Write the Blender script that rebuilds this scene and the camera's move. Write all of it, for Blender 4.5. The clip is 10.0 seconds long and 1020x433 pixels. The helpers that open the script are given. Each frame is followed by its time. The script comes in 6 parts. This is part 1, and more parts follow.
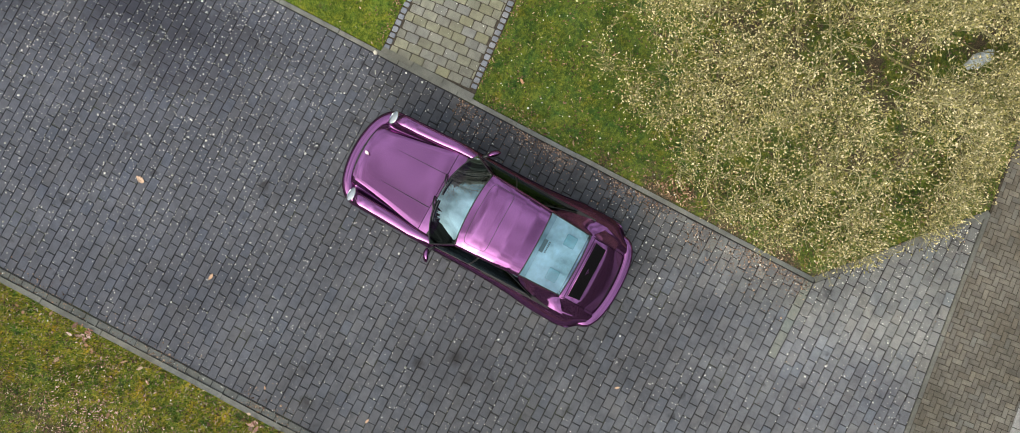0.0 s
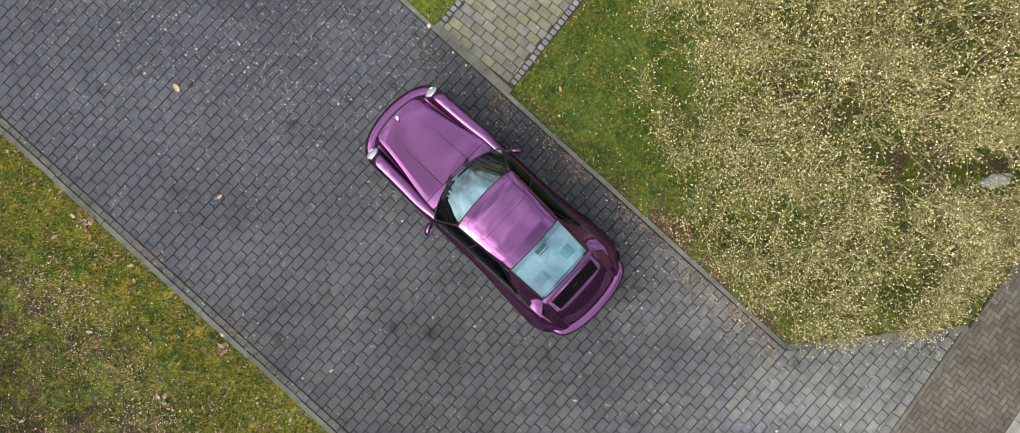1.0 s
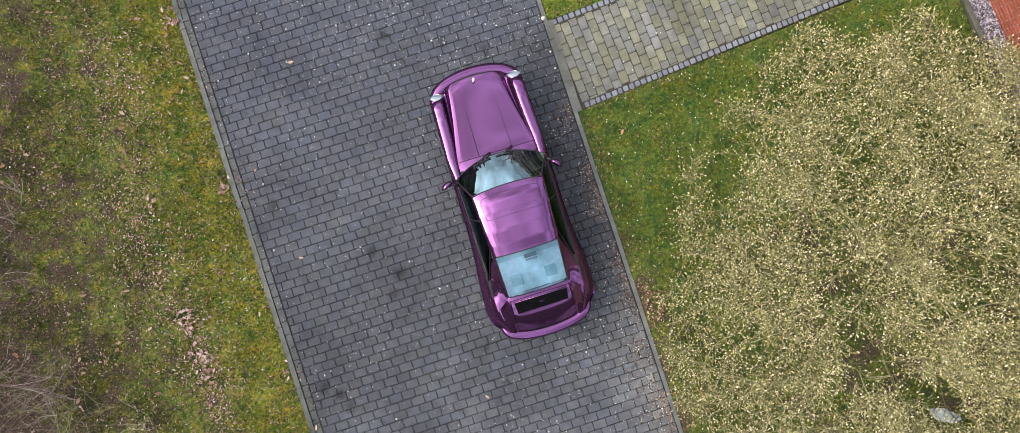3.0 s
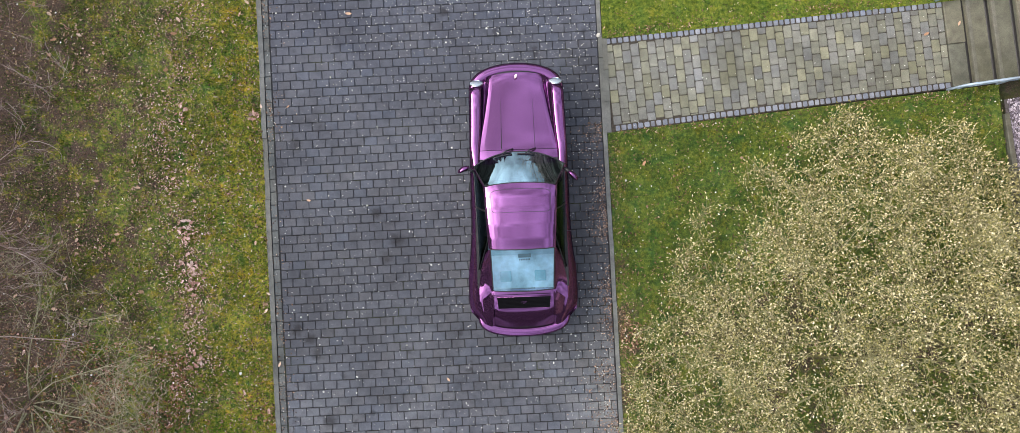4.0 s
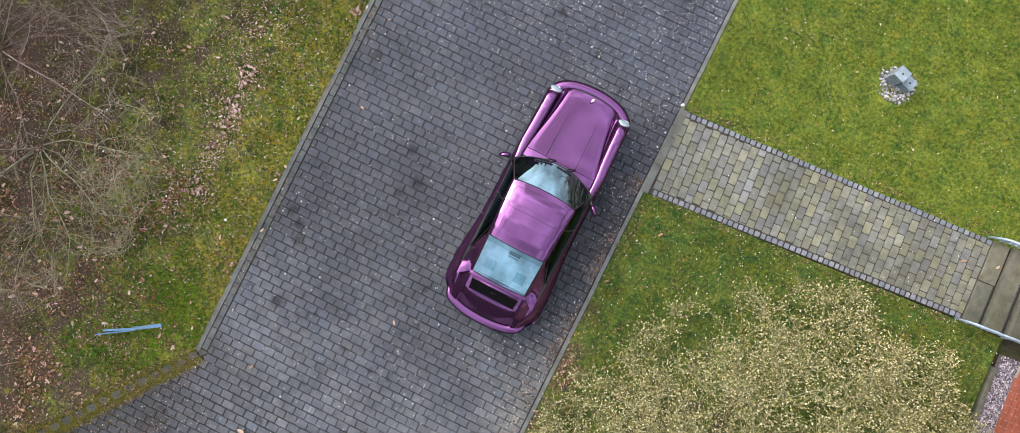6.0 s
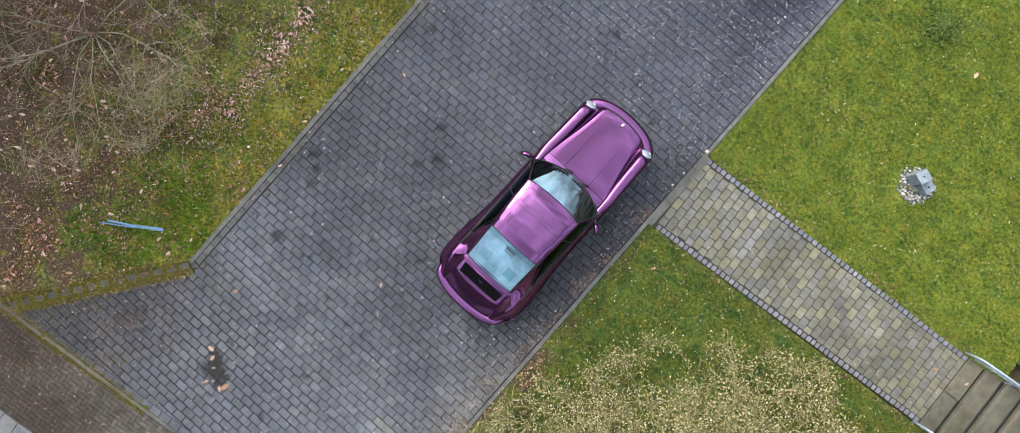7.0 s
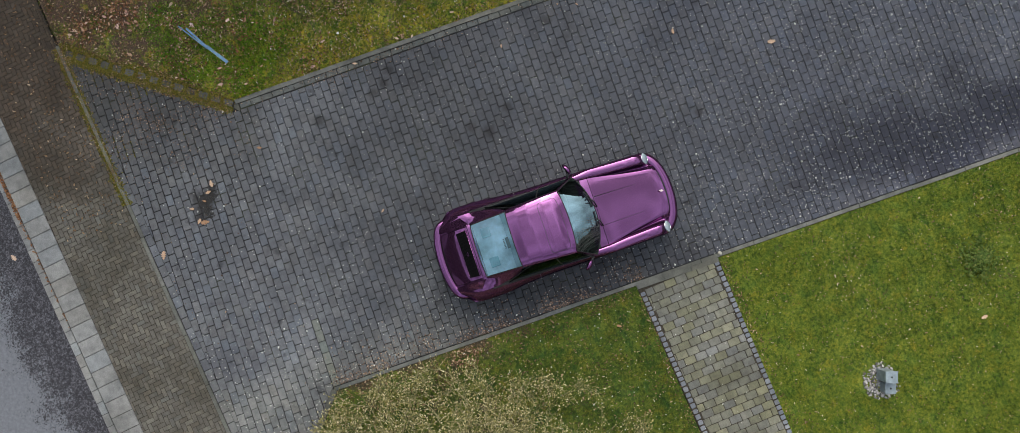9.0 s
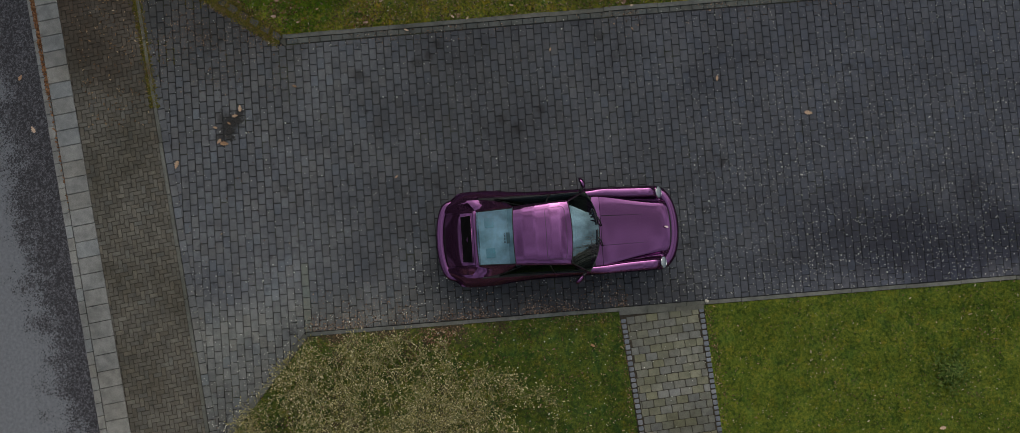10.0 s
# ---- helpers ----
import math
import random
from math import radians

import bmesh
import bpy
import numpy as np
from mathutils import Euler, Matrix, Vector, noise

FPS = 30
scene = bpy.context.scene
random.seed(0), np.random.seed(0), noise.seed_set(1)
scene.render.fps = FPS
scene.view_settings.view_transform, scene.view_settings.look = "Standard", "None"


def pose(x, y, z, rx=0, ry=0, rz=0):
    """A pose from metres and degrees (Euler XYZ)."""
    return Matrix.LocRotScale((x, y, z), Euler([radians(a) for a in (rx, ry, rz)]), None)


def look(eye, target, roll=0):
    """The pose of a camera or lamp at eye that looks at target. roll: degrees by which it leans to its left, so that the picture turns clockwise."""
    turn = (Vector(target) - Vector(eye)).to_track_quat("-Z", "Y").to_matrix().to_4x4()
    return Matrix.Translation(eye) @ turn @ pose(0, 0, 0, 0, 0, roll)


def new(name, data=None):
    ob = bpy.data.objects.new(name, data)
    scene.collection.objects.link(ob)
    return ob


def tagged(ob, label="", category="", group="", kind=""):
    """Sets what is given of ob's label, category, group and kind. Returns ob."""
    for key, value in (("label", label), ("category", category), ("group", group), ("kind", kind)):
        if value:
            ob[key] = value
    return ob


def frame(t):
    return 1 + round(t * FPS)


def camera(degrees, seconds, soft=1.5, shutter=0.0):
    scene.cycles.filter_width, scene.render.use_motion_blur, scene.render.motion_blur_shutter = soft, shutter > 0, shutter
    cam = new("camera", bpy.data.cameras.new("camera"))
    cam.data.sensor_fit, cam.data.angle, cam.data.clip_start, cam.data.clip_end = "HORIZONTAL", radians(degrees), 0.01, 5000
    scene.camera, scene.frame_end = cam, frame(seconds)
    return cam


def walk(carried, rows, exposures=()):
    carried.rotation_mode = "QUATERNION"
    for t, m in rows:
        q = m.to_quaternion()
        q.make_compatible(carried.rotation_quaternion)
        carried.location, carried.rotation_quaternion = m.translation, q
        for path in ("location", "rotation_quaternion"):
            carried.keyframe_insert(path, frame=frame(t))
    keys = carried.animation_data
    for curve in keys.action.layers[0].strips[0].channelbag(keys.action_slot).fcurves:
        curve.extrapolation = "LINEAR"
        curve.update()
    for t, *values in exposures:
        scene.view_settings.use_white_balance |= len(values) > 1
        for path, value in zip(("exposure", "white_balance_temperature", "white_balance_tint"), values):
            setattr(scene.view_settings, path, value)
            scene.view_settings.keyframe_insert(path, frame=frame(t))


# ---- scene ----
cam = camera(68.0, 10.0, soft=0.3)
EXPOSURES = [(t, s + 1.06, k, n) for t, s, k, n in ((0, -0.15, 7120, 5), (1.2, -0.11, 7080, 7), (2.5, -0.03, 6750, 11), (4.5, 0, 6420, 12), (5.7, 0, 6420, 11), (7.9, 0, 6480, 9), (8.5, -0.33, 6570, 7), (9.0, -0.70, 6680, 6), (9.5, -1.18, 6820, 5), (10.0, -1.66, 6850, 5))]
PATH = [
    (0.0, -0.079, -0.386, 11.164, 2.161, -0.537, -62.334),
    (0.5, -0.118, -0.360, 11.317, 1.964, -0.783, -55.074),
    (1.0, -0.153, -0.338, 11.471, 1.776, -1.015, -47.773),
    (1.5, -0.176, -0.333, 11.632, 1.580, -1.181, -40.428),
    (2.0, -0.190, -0.340, 11.786, 1.370, -1.201, -33.011),
    (2.5, -0.178, -0.365, 11.920, 1.182, -1.049, -25.664),
    (3.0, -0.133, -0.404, 12.050, 1.079, -0.707, -18.148),
    (3.5, -0.071, -0.447, 12.174, 1.037, -0.284, -10.568),
    (4.0, -0.007, -0.480, 12.288, 1.032, 0.114, -3.030),
    (4.5, 0.042, -0.492, 12.392, 1.039, 0.379, 4.360),
    (5.0, 0.069, -0.487, 12.496, 1.029, 0.637, 11.719),
    (5.5, 0.099, -0.472, 12.619, 1.029, 0.878, 19.102),
    (6.0, 0.141, -0.459, 12.779, 1.075, 1.165, 26.481),
    (6.5, 0.190, -0.449, 12.953, 1.175, 1.443, 33.860),
    (7.0, 0.238, -0.445, 13.118, 1.337, 1.658, 41.240),
    (7.5, 0.278, -0.448, 13.252, 1.569, 1.757, 48.623),
    (8.0, 0.310, -0.468, 13.376, 1.827, 1.781, 56.005),
    (8.5, 0.340, -0.504, 13.499, 2.103, 1.706, 63.335),
    (9.0, 0.371, -0.553, 13.620, 2.410, 1.508, 70.682),
    (9.5, 0.410, -0.607, 13.733, 2.688, 1.207, 78.045),
    (10.0, 0.459, -0.664, 13.839, 2.882, 0.859, 85.343),
]
walk(cam, [(t, pose(*p)) for t, *p in PATH], exposures=EXPOSURES)

# ---- world and light: an overcast day, the brighter sky to the west ----
world = bpy.data.worlds.new("overcast_sky")
scene.world = world
world.use_nodes = True
wn, wl = world.node_tree.nodes, world.node_tree.links
sky = wn.new("ShaderNodeTexSky")
sky.sky_type = "NISHITA"
sky.sun_disc = False
sky.sun_elevation = radians(37)
sky.sun_rotation = radians(285)
sky.dust_density, sky.air_density = 6.0, 1.0
grey = wn.new("ShaderNodeHueSaturation")
grey.inputs["Saturation"].default_value = 0.48
coords = wn.new("ShaderNodeTexCoord")
cloud = wn.new("ShaderNodeTexNoise")
cloud.inputs["Scale"].default_value, cloud.inputs["Detail"].default_value = 5.5, 6.0
cover = wn.new("ShaderNodeMapRange")
cover.inputs["From Min"].default_value, cover.inputs["From Max"].default_value = 0.35, 0.65
cover.inputs["To Min"].default_value, cover.inputs["To Max"].default_value = 0.52, 1.48
mixed = wn.new("ShaderNodeVectorMath")
mixed.operation = "SCALE"
wl.new(sky.outputs[0], grey.inputs["Color"])
wl.new(coords.outputs["Generated"], cloud.inputs["Vector"])
wl.new(cloud.outputs[0], cover.inputs["Value"])
wl.new(grey.outputs[0], mixed.inputs[0])
# a thick cloud cover is brightest overhead
height = wn.new("ShaderNodeSeparateXYZ")
rise = wn.new("ShaderNodeMapRange")
rise.inputs["From Min"].default_value, rise.inputs["From Max"].default_value = 0.0, 1.0
rise.inputs["To Min"].default_value, rise.inputs["To Max"].default_value = 0.55, 1.50
whole = wn.new("ShaderNodeMath")
whole.operation = "MULTIPLY"
wl.new(coords.outputs["Generated"], height.inputs[0])
wl.new(height.outputs["Z"], rise.inputs["Value"])
wl.new(cover.outputs[0], whole.inputs[0])
wl.new(rise.outputs[0], whole.inputs[1])
wl.new(whole.outputs[0], mixed.inputs["Scale"])
wl.new(mixed.outputs[0], wn["Background"].inputs[0])
wn["Background"].inputs[1].default_value = 0.208
sun = new("sun", bpy.data.lights.new("sun", "SUN"))
sun.data.energy, sun.data.angle, sun.data.color = 0.65, radians(85), (1.0, 0.99, 0.975)
sun.matrix_world = look((-30, 8, 23), (0, 0, 0))


# ---- materials ----
def rgb(c):
    return (*c, 1.0)


class Mat:
    """A node material: a Principled shader with helpers that chain nodes."""

    def __init__(self, name, rough=0.6, metal=0.0, spec=0.5):
        self.m = bpy.data.materials.new(name)
        self.m.use_nodes = True
        self.n, self.l = self.m.node_tree.nodes, self.m.node_tree.links
        self.b = self.n["Principled BSDF"]
        self.b.inputs["Roughness"].default_value = rough
        self.b.inputs["Metallic"].default_value = metal
        self.b.inputs["Specular IOR Level"].default_value = spec
        self.pos = self.n.new("ShaderNodeNewGeometry").outputs["Position"]

    def noise(self, scale, detail=4.0, rough=0.6, vector=None, stretch=None):
        t = self.n.new("ShaderNodeTexNoise")
        t.inputs["Scale"].default_value, t.inputs["Detail"].default_value, t.inputs["Roughness"].default_value = scale, detail, rough
        v = vector or self.pos
        if stretch:
            k = self.n.new("ShaderNodeVectorMath")
            k.operation = "MULTIPLY"
            k.inputs[1].default_value = stretch
            self.l.new(v, k.inputs[0])
            v = k.outputs[0]
        self.l.new(v, t.inputs["Vector"])
        return t.outputs[0]

    def ramp(self, fac, stops):
        r = self.n.new("ShaderNodeValToRGB")
        e = r.color_ramp.elements
        while len(e) < len(stops):
            e.new(0.5)
        for k, (p, c) in zip(e, stops):
            k.position, k.color = p, rgb(c) if len(c) == 3 else c
        self.l.new(fac, r.inputs[0])
        return r.outputs[0]

    def mix(self, fac, a, b, blend="MIX"):
        x = self.n.new("ShaderNodeMix")
        x.data_type, x.blend_type = "RGBA", blend
        for v, i in ((fac, 0), (a, 6), (b, 7)):
            if isinstance(v, (int, float)):
                x.inputs[i].default_value = v
            elif isinstance(v, tuple):
                x.inputs[i].default_value = rgb(v)
            else:
                self.l.new(v, x.inputs[i])
        return x.outputs[2]

    def span(self, v, a, b, c, d):
        r = self.n.new("ShaderNodeMapRange")
        for i, k in enumerate((a, b, c, d)):
            r.inputs[1 + i].default_value = k
        self.l.new(v, r.inputs[0])
        return r.outputs[0]

    def math(self, op, a, b=None):
        r = self.n.new("ShaderNodeMath")
        r.operation = op
        for i, v in enumerate((a, b)):
            if v is None:
                continue
            if isinstance(v, (int, float)):
                r.inputs[i].default_value = v
            else:
                self.l.new(v, r.inputs[i])
        return r.outputs[0]

    def axis(self, k):
        r = self.n.new("ShaderNodeSeparateXYZ")
        self.l.new(self.pos, r.inputs[0])
        return r.outputs[k]

    def piece(self):
        """A random number for each piece, be it an object of its own or an island of a joined mesh."""
        o = self.n.new("ShaderNodeObjectInfo").outputs["Random"]
        g = self.n.new("ShaderNodeNewGeometry").outputs["Random Per Island"]
        return self.math("FRACT", self.math("ADD", o, g))

    def color(self, v):
        if isinstance(v, tuple):
            self.b.inputs["Base Color"].default_value = rgb(v)
        else:
            self.l.new(v, self.b.inputs["Base Color"])
        return self

    def rough(self, v):
        self.l.new(v, self.b.inputs["Roughness"])
        return self

    def bump(self, v, strength=0.4, depth=0.01):
        k = self.n.new("ShaderNodeBump")
        k.inputs["Strength"].default_value, k.inputs["Distance"].default_value = strength, depth
        self.l.new(v, k.inputs["Height"])
        self.l.new(k.outputs[0], self.b.inputs["Normal"])
        return self


def plain(name, c, rough=0.5, metal=0.0, vary=0.25, scale=9.0):
    m = Mat(name, rough, metal)
    dark = tuple(v * (1 - vary) for v in c)
    light = tuple(min(1, v * (1 + vary)) for v in c)
    m.color(m.ramp(m.noise(scale), [(0.3, dark), (0.7, light)]))
    m.bump(m.noise(scale * 12), 0.15, 0.003)
    return m.m


# old oil and dirt spots: x, y, radius
SPOTS = ((-3.36, -2.08, 0.10), (-3.25, -2.30, 0.12), (-1.87, -0.54, 0.13), (-2.18, -0.09, 0.10), (-3.55, -1.90, 0.12), (-2.06, -0.84, 0.10), (-1.54, 4.29, 0.045), (-0.92, 3.14, 0.09), (-3.45, 1.10, 0.11), (-3.10, -3.40, 0.12), (-2.44, -5.80, 0.19), (-2.28, -5.92, 0.22), (-2.54, -5.98, 0.11), (-2.13, -6.03, 0.13), (-2.58, -5.66, 0.11))


def paver_material(name, low, high, stain, stains=False, mud=False, mixed_hue=False):
    m = Mat(name, 0.62, 0.0, 0.35)
    p = m.piece()
    tone = m.ramp(p, [(0.0, tuple(0.35 * a + 0.65 * (a + b) / 2 for a, b in zip(low, high))), (0.55, tuple((a + b) / 2 for a, b in zip(low, high))), (0.92, tuple(0.5 * b + 0.25 * (a + b) for a, b in zip(low, high))), (1.0, high)])
    if stains:
        mean = tuple((a + b) / 2 for a, b in zip(low, high))
        tone = m.mix(m.span(m.axis(1), -2.5, 2.5, 0.0, 0.55), tone, mean)
    hue = m.ramp(m.math("FRACT", m.math("MULTIPLY", p, 7.31)), [(0.0, (1.05, 1.0, 0.93)), (0.35, (1, 1, 1)), (0.8, (1, 1, 1)), (1.0, (0.93, 1.0, 1.08))])
    if mixed_hue:
        hue = m.ramp(m.math("FRACT", m.math("MULTIPLY", p, 7.31)), [(0.0, (1.12, 1.08, 0.80)), (0.35, (1.03, 1.02, 0.95)), (0.65, (0.99, 0.97, 1.0)), (1.0, (0.86, 0.88, 1.06))])
    tone = m.mix(0.8, tone, hue, "MULTIPLY")
    grain = m.ramp(m.noise(70, 5), [(0.28, (0.74, 0.74, 0.74)), (0.72, (1.22, 1.22, 1.22))])
    c = m.mix(1.0, tone, grain, "MULTIPLY")
    blot = m.ramp(m.noise(0.75, 6, 0.62), [(0.36, stain), (0.62, (1.12, 1.12, 1.12))])
    c = m.mix(0.85, c, blot, "MULTIPLY")
    small = m.ramp(m.noise(6.5, 4), [(0.32, (0.66, 0.66, 0.68)), (0.6, (1.08, 1.08, 1.07))])
    c = m.mix(0.8, c, small, "MULTIPLY")
    if stains:
        # an old dark oil stain spreads along the lawn side, ragged at its edge
        across = m.math("ABSOLUTE", m.math("SUBTRACT", m.axis(0), m.span(m.axis(1), 3.5, 7.5, 0.28, 0.90)))
        ragged = m.math("MULTIPLY", m.math("SUBTRACT", m.noise(1.1, 6, 0.6), 0.5), 2.6)
        wide = m.span(m.math("ADD", across, ragged), 0.35, 1.10, 1.0, 0.0)
        long = m.span(m.math("ADD", m.axis(1), ragged), 3.0, 6.2, 0.0, 1.0)
        c = m.mix(m.math("MULTIPLY", m.math("MULTIPLY", wide, long), 0.95), c, m.mix(1.0, c, (0.22, 0.23, 0.33), "MULTIPLY"))
        broad = m.ramp(m.noise(0.42, 5, 0.6), [(0.36, (0.86, 0.86, 0.88)), (0.62, (1.08, 1.08, 1.07))])
        c = m.mix(1.0, c, broad, "MULTIPLY")
        # a worn pale margin beside the lawn
        rim = m.math("MULTIPLY", m.span(m.math("ADD", m.axis(0), m.math("MULTIPLY", ragged, 0.35)), 1.0, 1.35, 0.0, 0.8), m.span(m.axis(1), 4.0, 6.0, 0.0, 1.0))
        c = m.mix(rim, c, m.mix(1.0, c, (2.1, 2.0, 1.85), "MULTIPLY"))
        rim = m.math("MULTIPLY", m.span(m.math("ADD", m.axis(0), m.math("MULTIPLY", ragged, 0.45)), 0.65, 1.3, 0.0, 0.85), m.span(m.axis(1), -1.4, -2.6, 0.0, 1.0))
        c = m.mix(rim, c, m.mix(1.0, c, (1.5, 1.46, 1.28), "MULTIPLY"))
        # wet sheen towards the street, painted into the pavers as a paler colour
        pale = m.span(m.math("ADD", m.axis(1), m.math("MULTIPLY", ragged, 1.2)), -2.0, -5.2, 0.0, 0.9)
        pale = m.math("MULTIPLY", pale, m.span(m.axis(0), 0.6, 2.6, 1.0, 0.55))
        c = m.mix(pale, c, m.mix(1.0, c, (2.10, 2.07, 1.99), "MULTIPLY"))
        # shade of the parked car, painted onto wet, dirty pavers towards the lawn
        damp_shaded = m.math("MULTIPLY", m.span(m.math("ADD", m.axis(0), m.math("MULTIPLY", ragged, 0.30)), 0.75, 1.25, 0.0, 0.9), m.math("MULTIPLY", m.span(m.axis(1), -2.0, -1.0, 0.0, 1.0), m.span(m.axis(1), 2.0, 3.0, 1.0, 0.0)))
        c = m.mix(damp_shaded, c, m.mix(1.0, c, (0.66, 0.65, 0.64), "MULTIPLY"))
        c = m.mix(m.span(m.axis(1), -1.0, 5.0, 0.0, 1.0), c, m.mix(1.0, c, (0.98, 1.01, 1.14), "MULTIPLY"))
        # moss and rotted leaves darken the verge corner
        corner = m.math("ADD", m.math("ADD", m.axis(0), m.math("MULTIPLY", m.noise(1.3, 6, 0.65), 2.2)), m.span(m.axis(1), -4.6, -3.8, 0.0, 3.0))
        c = m.mix(m.span(corner, -3.6, -0.9, 0.9, 0.0), c, m.mix(1.0, c, (0.40, 0.375, 0.33), "MULTIPLY"))
        wobble = m.math("MULTIPLY", m.math("SUBTRACT", m.noise(14, 4, 0.6), 0.5), 0.22)
        for x, y, r in SPOTS:
            far = m.n.new("ShaderNodeVectorMath")
            far.operation = "DISTANCE"
            far.inputs[1].default_value = (x, y, 0.0)
            m.l.new(m.pos, far.inputs[0])
            c = m.mix(m.span(m.math("ADD", far.outputs["Value"], wobble), 0.30 * r, 1.25 * r, 0.88, 0.0), c, m.mix(1.0, c, (0.24, 0.22, 0.22), "MULTIPLY"))
        spots = m.ramp(m.noise(3.1, 4, 0.55), [(0.30, (0.36, 0.36, 0.38)), (0.37, (1, 1, 1))])
        c = m.mix(0.8, c, spots, "MULTIPLY")
    if mud:
        # trodden leaf mud and moss towards the verge
        where = m.math("ADD", m.axis(0), m.math("MULTIPLY", m.noise(0.8, 6, 0.65), 5.0))
        c = m.mix(m.span(where, -2.4, -0.2, 0.9, 0.0), c, m.mix(1.0, c, (0.50, 0.37, 0.29), "MULTIPLY"))
    m.color(c)
    m.rough(m.ramp(m.noise(2.2, 5), [(0.35, (0.48,) * 3), (0.7, (0.75,) * 3)]))
    m.bump(m.noise(160, 4), 0.35, 0.004)
    return m.m


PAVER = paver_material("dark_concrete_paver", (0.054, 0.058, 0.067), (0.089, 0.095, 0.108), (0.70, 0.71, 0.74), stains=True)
PATH_PAVER = paver_material("grey_green_paver", (0.104, 0.108, 0.091), (0.226, 0.229, 0.195), (0.66, 0.66, 0.60), mixed_hue=True)
WORN = paver_material("pale_greenish_paver", (0.140, 0.152, 0.140), (0.195, 0.207, 0.190), (0.8, 0.82, 0.78))
COBBLE = paver_material("blue_grey_cobble", (0.09, 0.105, 0.135), (0.26, 0.28, 0.32), (0.8, 0.8, 0.82))
SIDEWALK = paver_material("brown_mossy_block", (0.078, 0.072, 0.061), (0.172, 0.162, 0.140), (0.64, 0.62, 0.55), mud=True)
KERB = paver_material("weathered_kerb", (0.112, 0.115, 0.105), (0.180, 0.182, 0.167), (0.50, 0.52, 0.48))
MOSSY = paver_material("mossy_edge_block", (0.062, 0.062, 0.054), (0.118, 0.120, 0.112), (0.55, 0.52, 0.36))
EDGE = paver_material("pale_edge_paver", (0.080, 0.087, 0.086), (0.120, 0.128, 0.122), (0.62, 0.64, 0.60))
SLAB = paver_material("pale_gutter_slab", (0.232, 0.234, 0.232), (0.300, 0.302, 0.296), (0.70, 0.70, 0.69))
NOSING = paver_material("worn_step_edge", (0.125, 0.122, 0.098), (0.165, 0.160, 0.130), (0.55, 0.56, 0.50))
STEP = paver_material("stained_step_concrete", (0.100, 0.102, 0.080), (0.152, 0.152, 0.118), (0.40, 0.41, 0.33))


def joint_material():
    m = Mat("joint_sand_and_moss", 0.95)
    base = m.ramp(m.noise(40, 3), [(0.3, (0.007, 0.007, 0.008)), (0.75, (0.024, 0.023, 0.022))])
    # the joints further up the drive are packed with pale dust
    dust = m.ramp(m.noise(30, 3), [(0.3, (0.009, 0.010, 0.012)), (0.75, (0.026, 0.028, 0.032))])
    base = m.mix(m.span(m.axis(1), -1.5, 3.0, 0.0, 0.6), base, dust)
    moss = m.ramp(m.noise(1.4, 5), [(0.55, (0, 0, 0)), (0.72, (1, 1, 1))])
    m.color(m.mix(m.math("MULTIPLY", moss, 0.6), base, (0.05, 0.06, 0.012)))
    return m.bump(m.noise(120), 0.5, 0.006).m


def mossy_side(m, c):
    """Yellow moss takes over from the grass towards the driveway."""
    near = m.math("ADD", m.axis(0), m.math("MULTIPLY", m.math("SUBTRACT", m.noise(1.2, 5, 0.6), 0.5), 2.4))
    return m.mix(m.span(near, -5.5, -4.4, 0.0, 1.0), c, m.mix(1.0, c, (1.50, 1.32, 0.95), "MULTIPLY"))


def lawn_material(name, greens, soil, amount, zones=(), tinted=1.0, verge=False):
    """Mossy turf over soil. zones: (axis, from, to, low, high), by which the bare share grows along the plan."""
    m = Mat(name, 0.95)
    mottle = m.math("ADD", m.math("MULTIPLY", m.noise(95, 5, 0.7), 0.42), m.math("ADD", m.math("MULTIPLY", m.noise(17, 5, 0.65), 0.40), m.math("MULTIPLY", m.noise(3.2, 4, 0.6), 0.18)))
    g = m.ramp(mottle, [(0.43, greens[0]), (0.50, greens[1]), (0.56, greens[2])])
    tint = m.ramp(m.noise(4.6, 5, 0.6), [(0.34, (0.45, 0.76, 0.95)), (0.46, (0.95, 1, 1)), (0.57, (1.05, 1.0, 0.9)), (0.67, (1.45, 1.08, 0.78))])
    g = m.mix(tinted, g, m.mix(1.0, g, tint, "MULTIPLY"))
    g = mossy_side(m, g) if verge else g
    share = m.math("ADD", m.math("MULTIPLY", m.noise(2.3, 8, 0.68), 0.75), m.math("MULTIPLY", m.noise(21, 4, 0.6), 0.25))
    for axis, a, b, low, high in zones:
        share = m.math("ADD", share, m.span(m.axis(axis), a, b, low, high))
    bare = m.span(share, amount, amount + 0.07, 1.0, 0.0)
    crumb = m.noise(70, 6, 0.75)
    s = m.ramp(crumb, [(0.36, tuple(v * 0.35 for v in soil)), (0.48, soil), (0.56, tuple(v * 1.7 for v in soil)), (0.66, tuple(v * 3.2 for v in soil))])
    m.color(m.mix(bare, g, s))
    return m.bump(m.math("ADD", m.noise(60, 5), m.noise(150, 4)), 0.7, 0.02).m


